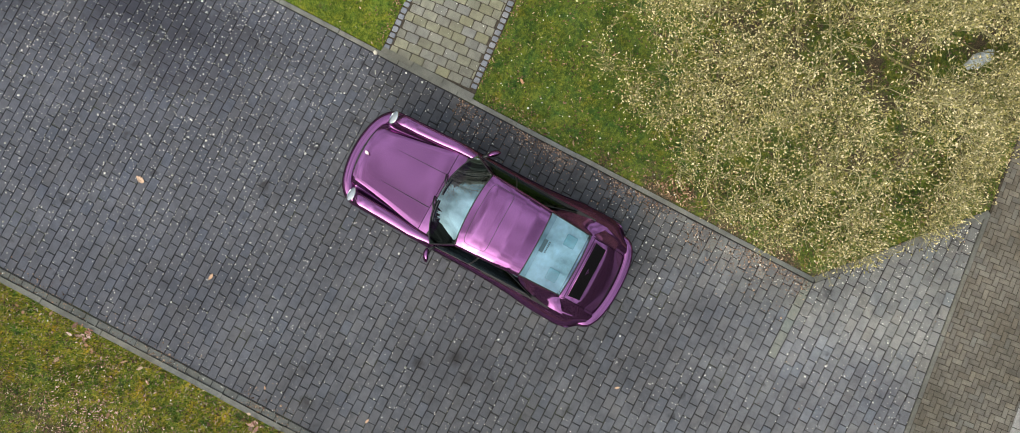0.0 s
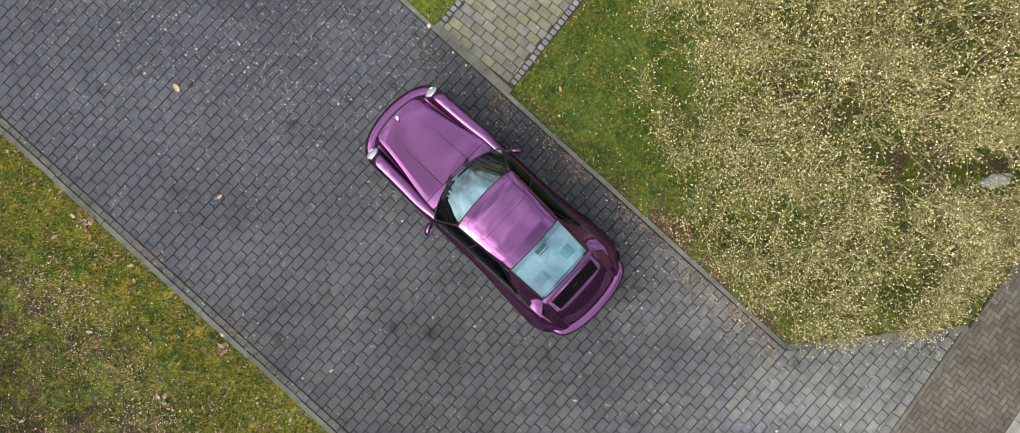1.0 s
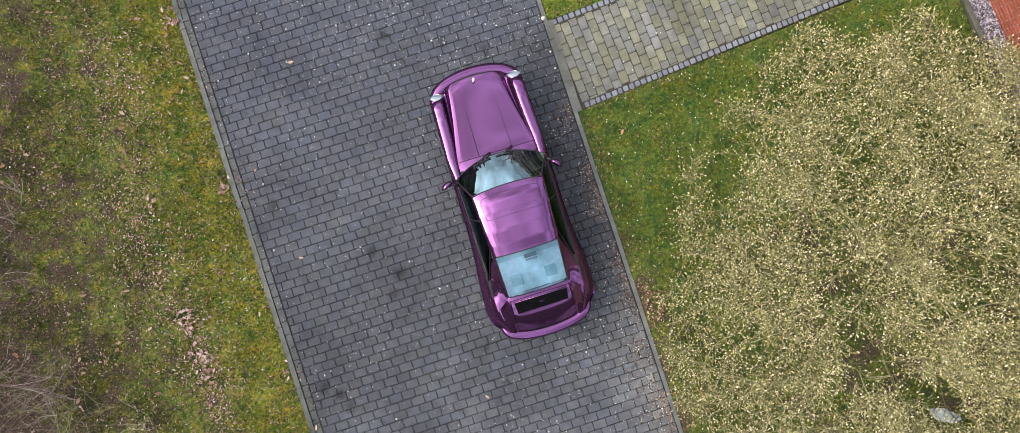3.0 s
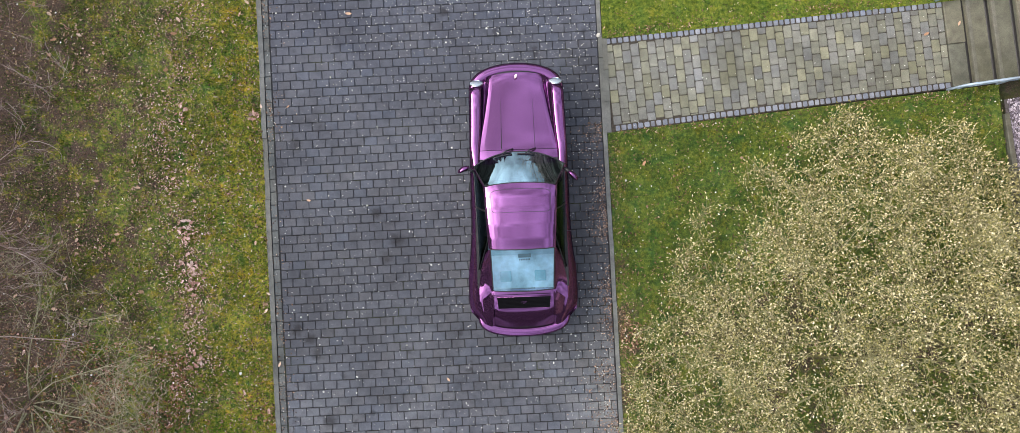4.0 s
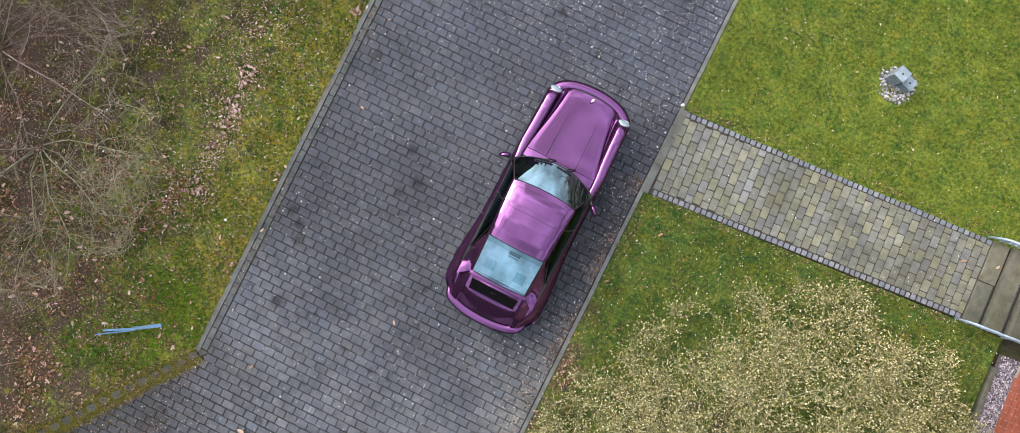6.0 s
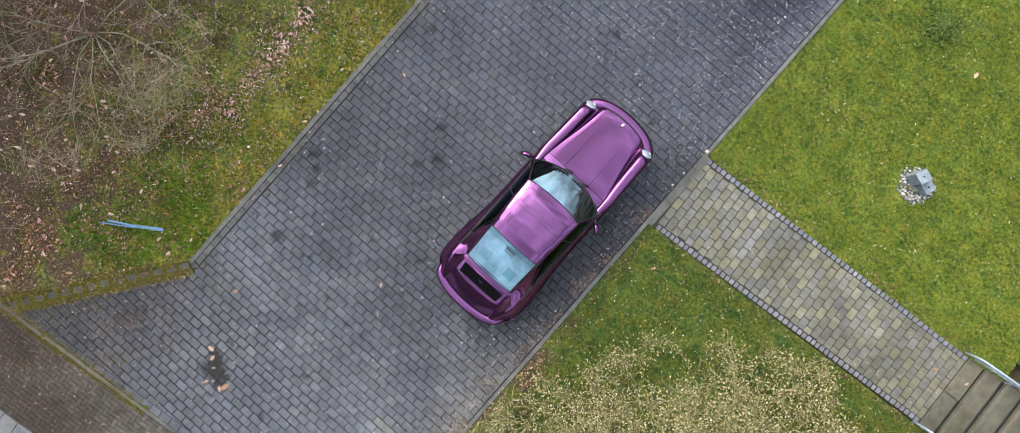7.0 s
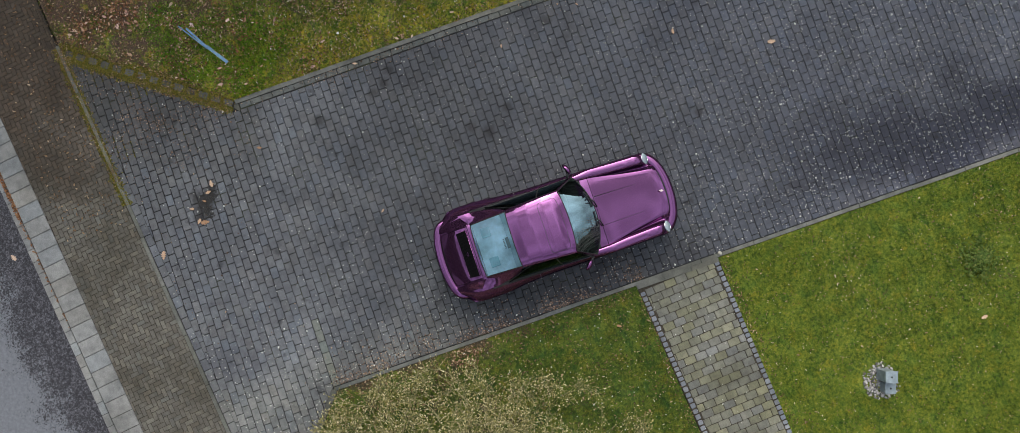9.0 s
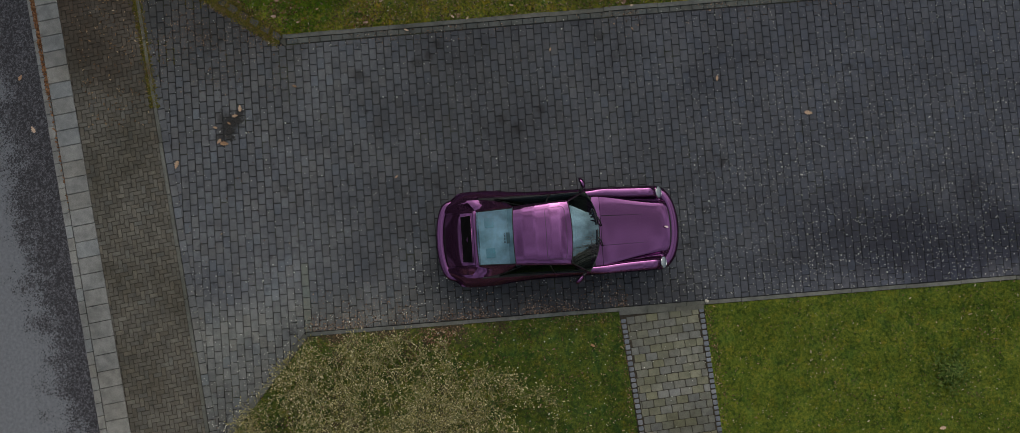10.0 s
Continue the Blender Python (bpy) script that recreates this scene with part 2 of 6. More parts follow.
def blade_material(name, a, b, c, weeds, verge=False):
    m = Mat(name, 0.7, 0.0, 0.2)
    r = m.n.new("ShaderNodeNewGeometry").outputs["Random Per Island"]
    tone = m.ramp(r, [(0.0, a), (0.5, b), (0.955, c), (1.0, (0.36, 0.31, 0.15))])
    patch = m.ramp(m.noise(1.3, 5, 0.6), [(0.34, (0.60, 0.74, 0.58)), (0.64, (1.25, 1.12, 1.08))])
    tone = m.mix(1.0, tone, patch, "MULTIPLY")
    hue = m.ramp(m.noise(4.6, 5, 0.6), [(0.34, (0.38, 0.70, 0.85)), (0.46, (0.95, 1.0, 1.0)), (0.57, (1.0, 1.0, 1.0)), (0.67, (1.50, 1.10, 0.72))])
    tone = m.mix(weeds, tone, m.mix(1.0, tone, hue, "MULTIPLY"))
    tuftlet = m.ramp(m.noise(17, 5, 0.65), [(0.36, (0.50, 0.58, 0.54)), (0.5, (1.0, 1.0, 1.0)), (0.64, (1.30, 1.24, 1.15))])
    tone = m.mix(1.0, tone, tuftlet, "MULTIPLY")
    m.color(mossy_side(m, tone) if verge else tone)
    return m.m


def asphalt_material():
    m = Mat("worn_asphalt", 0.7)
    grit = m.ramp(m.noise(26, 9, 0.8), [(0.38, (0.010, 0.010, 0.014)), (0.50, (0.036, 0.035, 0.044)), (0.60, (0.150, 0.150, 0.172))])
    # a smooth pale wheel track runs along the road, ragged at its edge
    run = m.math("SUBTRACT", m.axis(1), m.math("MULTIPLY", m.axis(0), 0.117))
    edge = m.math("ADD", run, m.math("MULTIPLY", m.math("SUBTRACT", m.noise(1.9, 7, 0.65), 0.5), 2.0))
    edge = m.math("SUBTRACT", edge, m.span(m.axis(0), -1.5, 4.0, 0.0, 0.45))
    share = m.span(edge, -10.55, -9.20, 1.0, 0.0)
    speck = m.span(m.noise(30, 8, 0.75), 0.3, 0.7, 0.0, 1.0)
    track = m.span(m.math("SUBTRACT", share, speck), -0.08, 0.08, 0.0, 1.0)
    pale = m.ramp(m.noise(18, 4), [(0.3, (0.142, 0.152, 0.176)), (0.7, (0.216, 0.228, 0.256))])
    m.color(m.mix(track, grit, pale))
    return m.bump(m.noise(140, 3), 0.6, 0.006).m


def paint_material():
    m = Mat("purple_metallic_paint", 0.17, 0.90, 0.4)
    flake = m.ramp(m.noise(900, 1), [(0.3, (0.196, 0.076, 0.200)), (0.7, (0.248, 0.100, 0.253))])
    dust = m.ramp(m.noise(2.5, 5), [(0.4, (0, 0, 0)), (0.8, (0.15, 0.15, 0.15))])
    m.color(m.mix(dust, flake, (0.28, 0.13, 0.25)))
    m.rough(m.ramp(m.noise(3.5, 5), [(0.35, (0.07,) * 3), (0.7, (0.12,) * 3)]))
    m.b.inputs["Specular Tint"].default_value = (0.04, 0.02, 0.05, 1)
    m.b.inputs["Coat Weight"].default_value = 0.12
    m.b.inputs["Coat Roughness"].default_value = 0.03
    return m.m


def glass_material(name, tint, gloss):
    m = bpy.data.materials.new(name)
    m.use_nodes = True
    n, l = m.node_tree.nodes, m.node_tree.links
    n.remove(n["Principled BSDF"])
    see, shine, both, f = (n.new(k) for k in ("ShaderNodeBsdfTransparent", "ShaderNodeBsdfGlossy", "ShaderNodeMixShader", "ShaderNodeFresnel"))
    see.inputs[0].default_value = rgb(tint)
    shine.inputs["Roughness"].default_value = 0.02
    shine.inputs[0].default_value = (0.60, 0.88, 1.0, 1)
    f.inputs[0].default_value = gloss
    l.new(f.outputs[0], both.inputs[0])
    l.new(see.outputs[0], both.inputs[1])
    l.new(shine.outputs[0], both.inputs[2])
    l.new(both.outputs[0], n["Material Output"].inputs[0])
    return m


def leaf_material(name, stops):
    m = Mat(name, 0.7, 0.0, 0.3)
    m.color(m.mix(0.5, m.ramp(m.piece(), stops), m.ramp(m.noise(60, 3), [(0.3, (0.6, 0.6, 0.6)), (0.7, (1.2, 1.2, 1.2))]), "MULTIPLY"))
    return m.m


JOINT = joint_material()
MUD = plain("brown_joint_mud", (0.040, 0.033, 0.024), 0.95, 0.0, 0.5, 18)
LAWN_EAST = lawn_material("mown_lawn_soil", ((0.046, 0.084, 0.008), (0.122, 0.174, 0.015), (0.22, 0.25, 0.030)), (0.09, 0.07, 0.03), 0.33, (), 0.60)
LAWN_WEST = lawn_material("mossy_leafy_soil", ((0.046, 0.076, 0.011), (0.122, 0.166, 0.022), (0.29, 0.275, 0.046)), (0.082, 0.054, 0.038), 0.455, ((0, -8.6, -4.6, -0.10, 0.10), (1, -6.0, -3.6, -0.07, 0.0)), verge=True)
GROUND = lawn_material("rough_ground", ((0.03, 0.04, 0.012), (0.05, 0.06, 0.018), (0.08, 0.08, 0.03)), (0.06, 0.045, 0.03), 0.45)
# darker than LAWN_EAST: the shrub's shade is put into soil and greens
BED = lawn_material("shaded_mossy_bed_soil", ((0.031, 0.058, 0.008), (0.074, 0.118, 0.013), (0.15, 0.18, 0.026)), (0.066, 0.052, 0.030), 0.42, ((0, 1.65, 1.95, -0.04, 0.05), (1, -2.0, 0.0, -0.05, 0.08), (0, 2.4, 3.6, 0.03, -0.02)))
GRASS_EAST = blade_material("lawn_grass", (0.052, 0.110, 0.009), (0.124, 0.188, 0.015), (0.27, 0.300, 0.038), 0.70)
# lawn grass again, with shade mixed into its darker greens
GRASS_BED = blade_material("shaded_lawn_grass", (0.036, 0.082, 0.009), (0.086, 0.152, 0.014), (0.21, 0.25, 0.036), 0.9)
GRASS_WEST = blade_material("thin_olive_grass", (0.038, 0.092, 0.012), (0.116, 0.182, 0.022), (0.34, 0.34, 0.060), 1.0, verge=True)
GRASS_PATCH = blade_material("fresh_grass", (0.080, 0.210, 0.014), (0.170, 0.345, 0.022), (0.31, 0.46, 0.050), 0.2)
ASPHALT = asphalt_material()
PAINT = paint_material()
WINDOW = glass_material("green_tinted_glass", (0.60, 0.80, 0.80), 6.5)
REAR_GLASS = glass_material("blue_tinted_glass", (0.50, 0.84, 1.0), 3.6)
SIDE_WINDOW = glass_material("dark_side_glass", (0.16, 0.17, 0.19), 1.30)
LENS = glass_material("clear_lens", (0.95, 0.95, 0.95), 1.45)
SLATE = paver_material("dark_slate", (0.022, 0.024, 0.028), (0.04, 0.042, 0.048), (0.8, 0.8, 0.8))
GRILLE = Mat("matt_black_grille", 0.9, 0.0, 0.05).color((0.006, 0.006, 0.007)).m
BLACK = plain("black_rubber", (0.012, 0.012, 0.013), 0.55)
TRIM = plain("satin_black_metal", (0.02, 0.02, 0.022), 0.3, 0.2)
CHROME = plain("polished_chrome", (0.75, 0.76, 0.78), 0.12, 1.0, 0.05)
REFLECTOR = plain("bright_lamp_reflector", (0.82, 0.83, 0.85), 0.35, 0.1, 0.04)
CABIN = plain("dark_cabin_trim", (0.02, 0.02, 0.022), 0.8)
SEAT = plain("grey_teal_leather", (0.14, 0.25, 0.28), 0.6)
SHELF = plain("pale_blue_grey_carpet", (0.46, 0.56, 0.62), 0.9)
SPEAKER = plain("teal_speaker_cloth", (0.05, 0.27, 0.30), 0.9)
DECAL = plain("dark_decal_print", (0.03, 0.07, 0.09), 0.5)
BLUE = plain("faded_blue_plastic", (0.11, 0.23, 0.35), 0.5)
RAIL = plain("galvanised_blue_grey_steel", (0.33, 0.42, 0.51), 0.45, 0.3)
LAMP = plain("brushed_grey_steel", (0.25, 0.31, 0.35), 0.5, 0.2)
STONE = plain("pale_blue_stone", (0.45, 0.52, 0.58), 0.7)
CHALK = plain("chalky_stone", (0.46, 0.44, 0.38), 0.9)
BLOSSOM = plain("pinkish_white_petal", (0.72, 0.58, 0.58), 0.7)
PEBBLE = leaf_material("white_pebble", [(0.0, (0.07, 0.07, 0.07)), (0.5, (0.25, 0.25, 0.25)), (1.0, (0.62, 0.61, 0.60))])
GRAVEL = leaf_material("mixed_gravel", [(0.0, (0.06, 0.05, 0.06)), (0.35, (0.16, 0.14, 0.17)), (0.7, (0.30, 0.27, 0.32)), (1.0, (0.55, 0.52, 0.56))])
GRIT = plain("dark_grit", (0.07, 0.062, 0.06), 0.95, 0, 0.5, 30)
CHIP = leaf_material("pale_petal", [(0.0, (0.35, 0.36, 0.30)), (0.5, (0.58, 0.60, 0.55)), (1.0, (0.8, 0.8, 0.76))])
LITTER = leaf_material("dry_leaf", [(0.0, (0.075, 0.043, 0.023)), (0.45, (0.165, 0.096, 0.050)), (0.8, (0.31, 0.205, 0.115)), (1.0, (0.54, 0.42, 0.28))])
RUST = leaf_material("rusty_wet_leaf", [(0.0, (0.10, 0.045, 0.022)), (0.5, (0.22, 0.095, 0.04)), (1.0, (0.38, 0.20, 0.10))])
STRAW = leaf_material("dry_straw_bit", [(0.0, (0.14, 0.08, 0.045)), (0.55, (0.32, 0.22, 0.135)), (0.85, (0.50, 0.40, 0.27)), (1.0, (0.72, 0.66, 0.54))])
CRUMB = leaf_material("crumbled_leaf", [(0.0, (0.035, 0.020, 0.014)), (0.4, (0.095, 0.055, 0.034)), (0.7, (0.27, 0.165, 0.105)), (1.0, (0.56, 0.41, 0.29))])
OAK = leaf_material("tan_oak_leaf", [(0.0, (0.36, 0.20, 0.11)), (0.5, (0.52, 0.34, 0.22)), (1.0, (0.66, 0.50, 0.38))])
DRIFT = leaf_material("pinkish_tan_leaf", [(0.0, (0.28, 0.14, 0.10)), (0.5, (0.53, 0.34, 0.27)), (1.0, (0.70, 0.54, 0.46))])
BUD = leaf_material("cream_bud", [(0.0, (0.18, 0.17, 0.050)), (0.35, (0.33, 0.30, 0.105)), (0.7, (0.52, 0.47, 0.24)), (1.0, (0.78, 0.71, 0.48))])
TWIG = leaf_material("olive_twig", [(0.0, (0.095, 0.090, 0.034)), (0.5, (0.22, 0.206, 0.090)), (1.0, (0.42, 0.40, 0.24))])
LICHEN = plain("lichen_grey_bark", (0.24, 0.235, 0.115), 0.9, 0.0, 0.45, 14)
PALE_BARK = plain("pale_lichen_bark", (0.30, 0.29, 0.175), 0.9, 0.0, 0.4, 14)
PALE_TWIG = leaf_material("pale_lichen_twig", [(0.0, (0.14, 0.11, 0.070)), (0.5, (0.29, 0.25, 0.155)), (1.0, (0.47, 0.43, 0.29))])
BARE = leaf_material("bare_grey_twig", [(0.0, (0.15, 0.095, 0.078)), (0.5, (0.30, 0.215, 0.18)), (1.0, (0.50, 0.42, 0.37))])
SOIL = plain("wet_dark_soil", (0.012, 0.011, 0.010), 0.6)
MOSS = leaf_material("yellow_green_moss", [(0.0, (0.062, 0.064, 0.010)), (0.5, (0.150, 0.146, 0.018)), (0.85, (0.24, 0.20, 0.030)), (1.0, (0.22, 0.12, 0.035))])
BRICK = paver_material("red_brick", (0.24, 0.065, 0.04), (0.36, 0.11, 0.07), (0.8, 0.8, 0.8))
MORTAR = plain("grey_mortar", (0.33, 0.31, 0.28), 0.95)
PLASTER = plain("roof_felt", (0.10, 0.10, 0.105), 0.9)


# ---- helpers of this script ----
def mesh(name, verts, faces, mat, smooth=False):
    me = bpy.data.meshes.new(name)
    me.from_pydata([tuple(v) for v in verts], [], faces)
    me.materials.append(mat)
    if smooth:
        me.polygons.foreach_set("use_smooth", [True] * len(me.polygons))
    me.update()
    return me


def under(ob, parent, label="", kind=""):
    if parent:
        ob.parent = parent
    return tagged(ob, label=label, kind=kind)


def part(name, me, parent, label="", kind="", place=None):
    ob = new(name, me)
    if place is not None:
        ob.matrix_basis = place
    return under(ob, parent, label, kind)


def thing(name, m, label, category, group="", kind=""):
    ob = new(name)
    ob.matrix_basis = m
    return tagged(ob, label, category, group, kind)


def from_bm(name, bm, mat, smooth=False):
    bmesh.ops.recalc_face_normals(bm, faces=bm.faces)
    me = bpy.data.meshes.new(name)
    bm.to_mesh(me)
    bm.free()
    me.materials.append(mat)
    if smooth:
        me.polygons.foreach_set("use_smooth", [True] * len(me.polygons))
    return me


def block(name, lo, hi, mat, bevel=0.006, segments=1):
    bm = bmesh.new()
    bmesh.ops.create_cube(bm, size=1)
    for v in bm.verts:
        v.co = Vector([lo[k] + (v.co[k] + 0.5) * (hi[k] - lo[k]) for k in range(3)])
    if bevel:
        bmesh.ops.bevel(bm, geom=list(bm.edges), offset=bevel, segments=segments, affect="EDGES", profile=0.6)
    return from_bm(name, bm, mat)


def prism(poly, top, bottom, bevel, inset=0.0):
    """Vertices and faces of a flat piece with a bevelled upper rim."""
    c = np.mean(poly, axis=0)
    n = len(poly)
    out, ins = [], []
    for x, y in poly:
        d = np.array((x, y)) - c
        r = max(np.hypot(*d), 1e-6)
        out.append((x, y))
        ins.append(tuple(c + d * max(0.2, 1 - 1.3 * bevel / r)))
    verts = [(x, y, bottom) for x, y in out] + [(x, y, top - bevel * 0.8) for x, y in out] + [(x, y, top) for x, y in ins]
    faces = [tuple(range(2 * n, 3 * n))]
    for k in range(n):
        j = (k + 1) % n
        faces += [(k, j, n + j, n + k), (n + k, n + j, 2 * n + j, 2 * n + k)]
    return verts, faces


def clip(poly, convex):
    """The part of a polygon inside a convex one (counter-clockwise)."""
    for k in range(len(convex)):
        a, b = convex[k], convex[(k + 1) % len(convex)]
        side = lambda p: (b[0] - a[0]) * (p[1] - a[1]) - (b[1] - a[1]) * (p[0] - a[0])
        got = []
        for i in range(len(poly)):
            p, q = poly[i], poly[(i + 1) % len(poly)]
            sp, sq = side(p), side(q)
            if sp >= 0:
                got.append(p)
            if (sp >= 0) != (sq >= 0):
                t = sp / (sp - sq)
                got.append((p[0] + t * (q[0] - p[0]), p[1] + t * (q[1] - p[1])))
        poly = got
        if len(poly) < 3:
            return []
    return poly


def area(poly):
    return 0.5 * sum(poly[k - 1][0] * poly[k][1] - poly[k][0] * poly[k - 1][1] for k in range(len(poly)))


def rect(x0, x1, y0, y1):
    return [(x0, y0), (x1, y0), (x1, y1), (x0, y1)]


class Heap:
    """Collects many pieces into one mesh."""

    def __init__(self):
        self.v, self.f = [], []

    def add(self, verts, faces):
        k = len(self.v)
        self.v += verts
        self.f += [tuple(i + k for i in f) for f in faces]

    def mesh(self, name, mat, smooth=False):
        return mesh(name, self.v, self.f, mat, smooth)


def inside(p, poly):
    hit = False
    for k in range(len(poly)):
        (x0, y0), (x1, y1) = poly[k - 1], poly[k]
        if (y0 > p[1]) != (y1 > p[1]) and p[0] < (x1 - x0) * (p[1] - y0) / (y1 - y0) + x0:
            hit = not hit
    return hit


def inside_many(pts, poly):
    hit = np.zeros(len(pts), bool)
    for k in range(len(poly)):
        (x0, y0), (x1, y1) = poly[k - 1], poly[k]
        if y0 == y1:
            continue
        hit ^= ((y0 > pts[:, 1]) != (y1 > pts[:, 1])) & (pts[:, 0] < (x1 - x0) * (pts[:, 1] - y0) / (y1 - y0) + x0)
    return hit


def tube(points, radii, sides=6, closed=False):
    """Vertices and faces of a tube along a line of points."""
    pts = [Vector(p) for p in points]
    n = len(pts)
    verts, faces = [], []
    for i, p in enumerate(pts):
        a = pts[(i + 1) % n] if closed or i < n - 1 else p
        b = pts[i - 1] if closed or i > 0 else p
        d = (a - b).normalized()
        u = d.orthogonal().normalized() if abs(d.z) > 0.95 else d.cross(Vector((0, 0, 1))).normalized()
        w = d.cross(u)
        r = radii[i] if isinstance(radii, (list, tuple)) else radii
        verts += [tuple(p + r * (math.cos(2 * math.pi * k / sides) * u + math.sin(2 * math.pi * k / sides) * w)) for k in range(sides)]
    for i in range(n if closed else n - 1):
        j = (i + 1) % n
        for k in range(sides):
            m = (k + 1) % sides
            faces.append((i * sides + k, i * sides + m, j * sides + m, j * sides + k))
    if not closed:
        faces += [tuple(range(sides - 1, -1, -1)), tuple(range((n - 1) * sides, n * sides))]
    return verts, faces


def sheet(name, poly, z, mat, step=0.25, wave=0.0, depth=0.06):
    """A closed slab over a polygon, its top cut into cells and slightly uneven."""
    xs, ys = [p[0] for p in poly], [p[1] for p in poly]
    h = Heap()
    ground_z = lambda x, y: z + wave * noise.noise((x * 0.8, y * 0.8, 3.0))
    nx, ny = math.ceil((max(xs) - min(xs)) / step), math.ceil((max(ys) - min(ys)) / step)
    index, verts, faces = {}, [], []

    def vert(x, y):
        key = (round(x, 4), round(y, 4))
        if key not in index:
            index[key] = len(verts)
            verts.append((x, y, ground_z(x, y)))
        return index[key]

    for i in range(nx):
        for j in range(ny):
            cell = rect(min(xs) + i * step, min(xs) + (i + 1) * step, min(ys) + j * step, min(ys) + (j + 1) * step)
            got = clip(cell, poly)
            if len(got) > 2 and area(got) > 1e-6:
                ids = [vert(*p) for p in got]
                ids = [q for k, q in enumerate(ids) if q != ids[k - 1]]
                if len(ids) > 2:
                    faces.append(tuple(ids))
    me = mesh(name, verts, faces, mat, wave > 0)
    return me


# ---- the plan, in metres ----
WEST, EAST, NORTH = -3.90, 1.55, 10.2
SOUTH = lambda x: -6.955 + 0.103 * x
SLABS = lambda x: -8.380 + 0.117 * x
FIELD = rect(WEST + 0.125, EAST, -4.72, NORTH)
FLARE = [(-5.76, SOUTH(-5.76) + 0.05), (3.60, SOUTH(3.60) + 0.05), (1.55, -4.72), (-3.74, -4.72)]
PATH_AT = pose(1.70, 1.795, 0, 0, 0, 3.83)
LAWN_N = [(1.64, 2.545), (7.9, 2.905), (7.28, 10.2), (1.64, 10.2)]
LAWN_S = [(1.64, 1.015), (1.64, -4.69), (3.69, -6.56), (8.35, -6.12), (8.05, 1.475)]
LAWN_W = [(-14.0, -8.32), (-6.08, -7.54), (-3.97, -4.74), (-3.97, 10.2), (-14.0, 10.2)]

# ---- ground, road, lawns ----
ground = new("ground", mesh("ground", [(x, y, -0.16) for y in (-160, 160) for x in (-160, 160)], [(0, 1, 3, 2)], GROUND))
tagged(ground, "rough dark green and brown open ground", "ground", kind="structure")


def slab(name, poly, top, bottom, mat, label, category):
    """A thick flat slab under a stretch of paving."""
    n = len(poly)
    v = [(x, y, top) for x, y in poly] + [(x, y, bottom) for x, y in poly]
    f = [tuple(range(n))] + [(k, n + k, n + (k + 1) % n, (k + 1) % n) for k in range(n)]
    return tagged(new(name, mesh(name, v, f, mat)), label, category, kind="structure")


FAR = 40.0
road = slab("road", [(-FAR, SLABS(-FAR) - 0.578), (-FAR, -FAR), (FAR, -FAR), (FAR, SLABS(FAR) - 0.578)], -0.055, -0.2, ASPHALT, "worn asphalt road with a pale smooth wheel track", "road")
driveway = slab("driveway", [(WEST - 0.05, NORTH), (WEST - 0.05, -4.74), (-6.05, SOUTH(-6.05)), (3.70, SOUTH(3.70)), (EAST + 0.08, -4.70), (EAST + 0.08, NORTH)], -0.009, -0.2, JOINT, "driveway of dark grey concrete pavers with mossy joints", "driveway")
sidewalk = slab("sidewalk", [(-14, SOUTH(-14)), (-14, SLABS(-14)), (14, SLABS(14)), (14, SOUTH(14))], -0.007, -0.2, MUD, "brown mossy herringbone block sidewalk beside the road", "sidewalk")
gutter = slab("gutter", [(-14, SLABS(-14)), (-14, SLABS(-14) - 0.578), (14, SLABS(14) - 0.578), (14, SLABS(14))], -0.052, -0.2, JOINT, "pale concrete gutter slabs with a row of small kerb stones", "gutter")
pathway = slab("pathway", [tuple((PATH_AT @ Vector((u, w, 0))).xy) for u, w in ((-0.05, 0.77), (-0.05, -0.77), (5.56, -0.72), (5.56, 0.72))], -0.010, -0.15, MUD, "garden path of grey-green pavers edged with blue cobbles", "path")
for name, poly, mat, label in (
    ("lawn", LAWN_N, LAWN_EAST, "bright green mown front lawn"),
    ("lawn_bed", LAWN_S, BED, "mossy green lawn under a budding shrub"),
    ("lawn_verge", LAWN_W, LAWN_WEST, "patchy olive lawn strewn with dead leaves"),
):
    tagged(new(name, sheet(name, poly, -0.005, mat, 0.25, 0.03)), label, "lawn", kind="structure")


def lawn_z(x, y):
    return -0.005 + 0.03 * noise.noise((x * 0.8, y * 0.8, 3.0))


# ---- the car ----
CAR_AT = pose(0.150, 0.0, 0.0, 0, 0, -0.92)
car = thing("car", CAR_AT, "purple metallic two-door classic sports coupe parked on the driveway", "car")
KNOT_Y = np.array([2.03, 1.93, 1.84, 1.76, 1.40, 1.00, 0.72, 0.45, -0.50, -1.10, -1.40, -1.70, -2.06])[::-1]
ZC = np.array([0.55, 0.60, 0.628, 0.645, 0.712, 0.788, 0.845, 0.875, 0.875, 0.895, 0.915, 0.820, 0.53])[::-1]
XH = np.array([0.41, 0.41, 0.415, 0.42, 0.470, 0.545, 0.600, 0.60, 0.56, 0.50, 0.45, 0.45, 0.45])[::-1]
GROOVE = np.array([0.0, 0.02, 0.055, 0.080, 0.075, 0.04, 0.010, 0, 0, 0, 0.004, 0.004, 0.0])[::-1]
XR = np.array([0.58, 0.60, 0.61, 0.615, 0.628, 0.648, 0.672, 0.688, 0.680, 0.685, 0.685, 0.655, 0.60])[::-1]
ZR = np.array([0.53, 0.57, 0.66, 0.725, 0.785, 0.838, 0.872, 0.885, 0.880, 0.858, 0.810, 0.735, 0.585])[::-1]
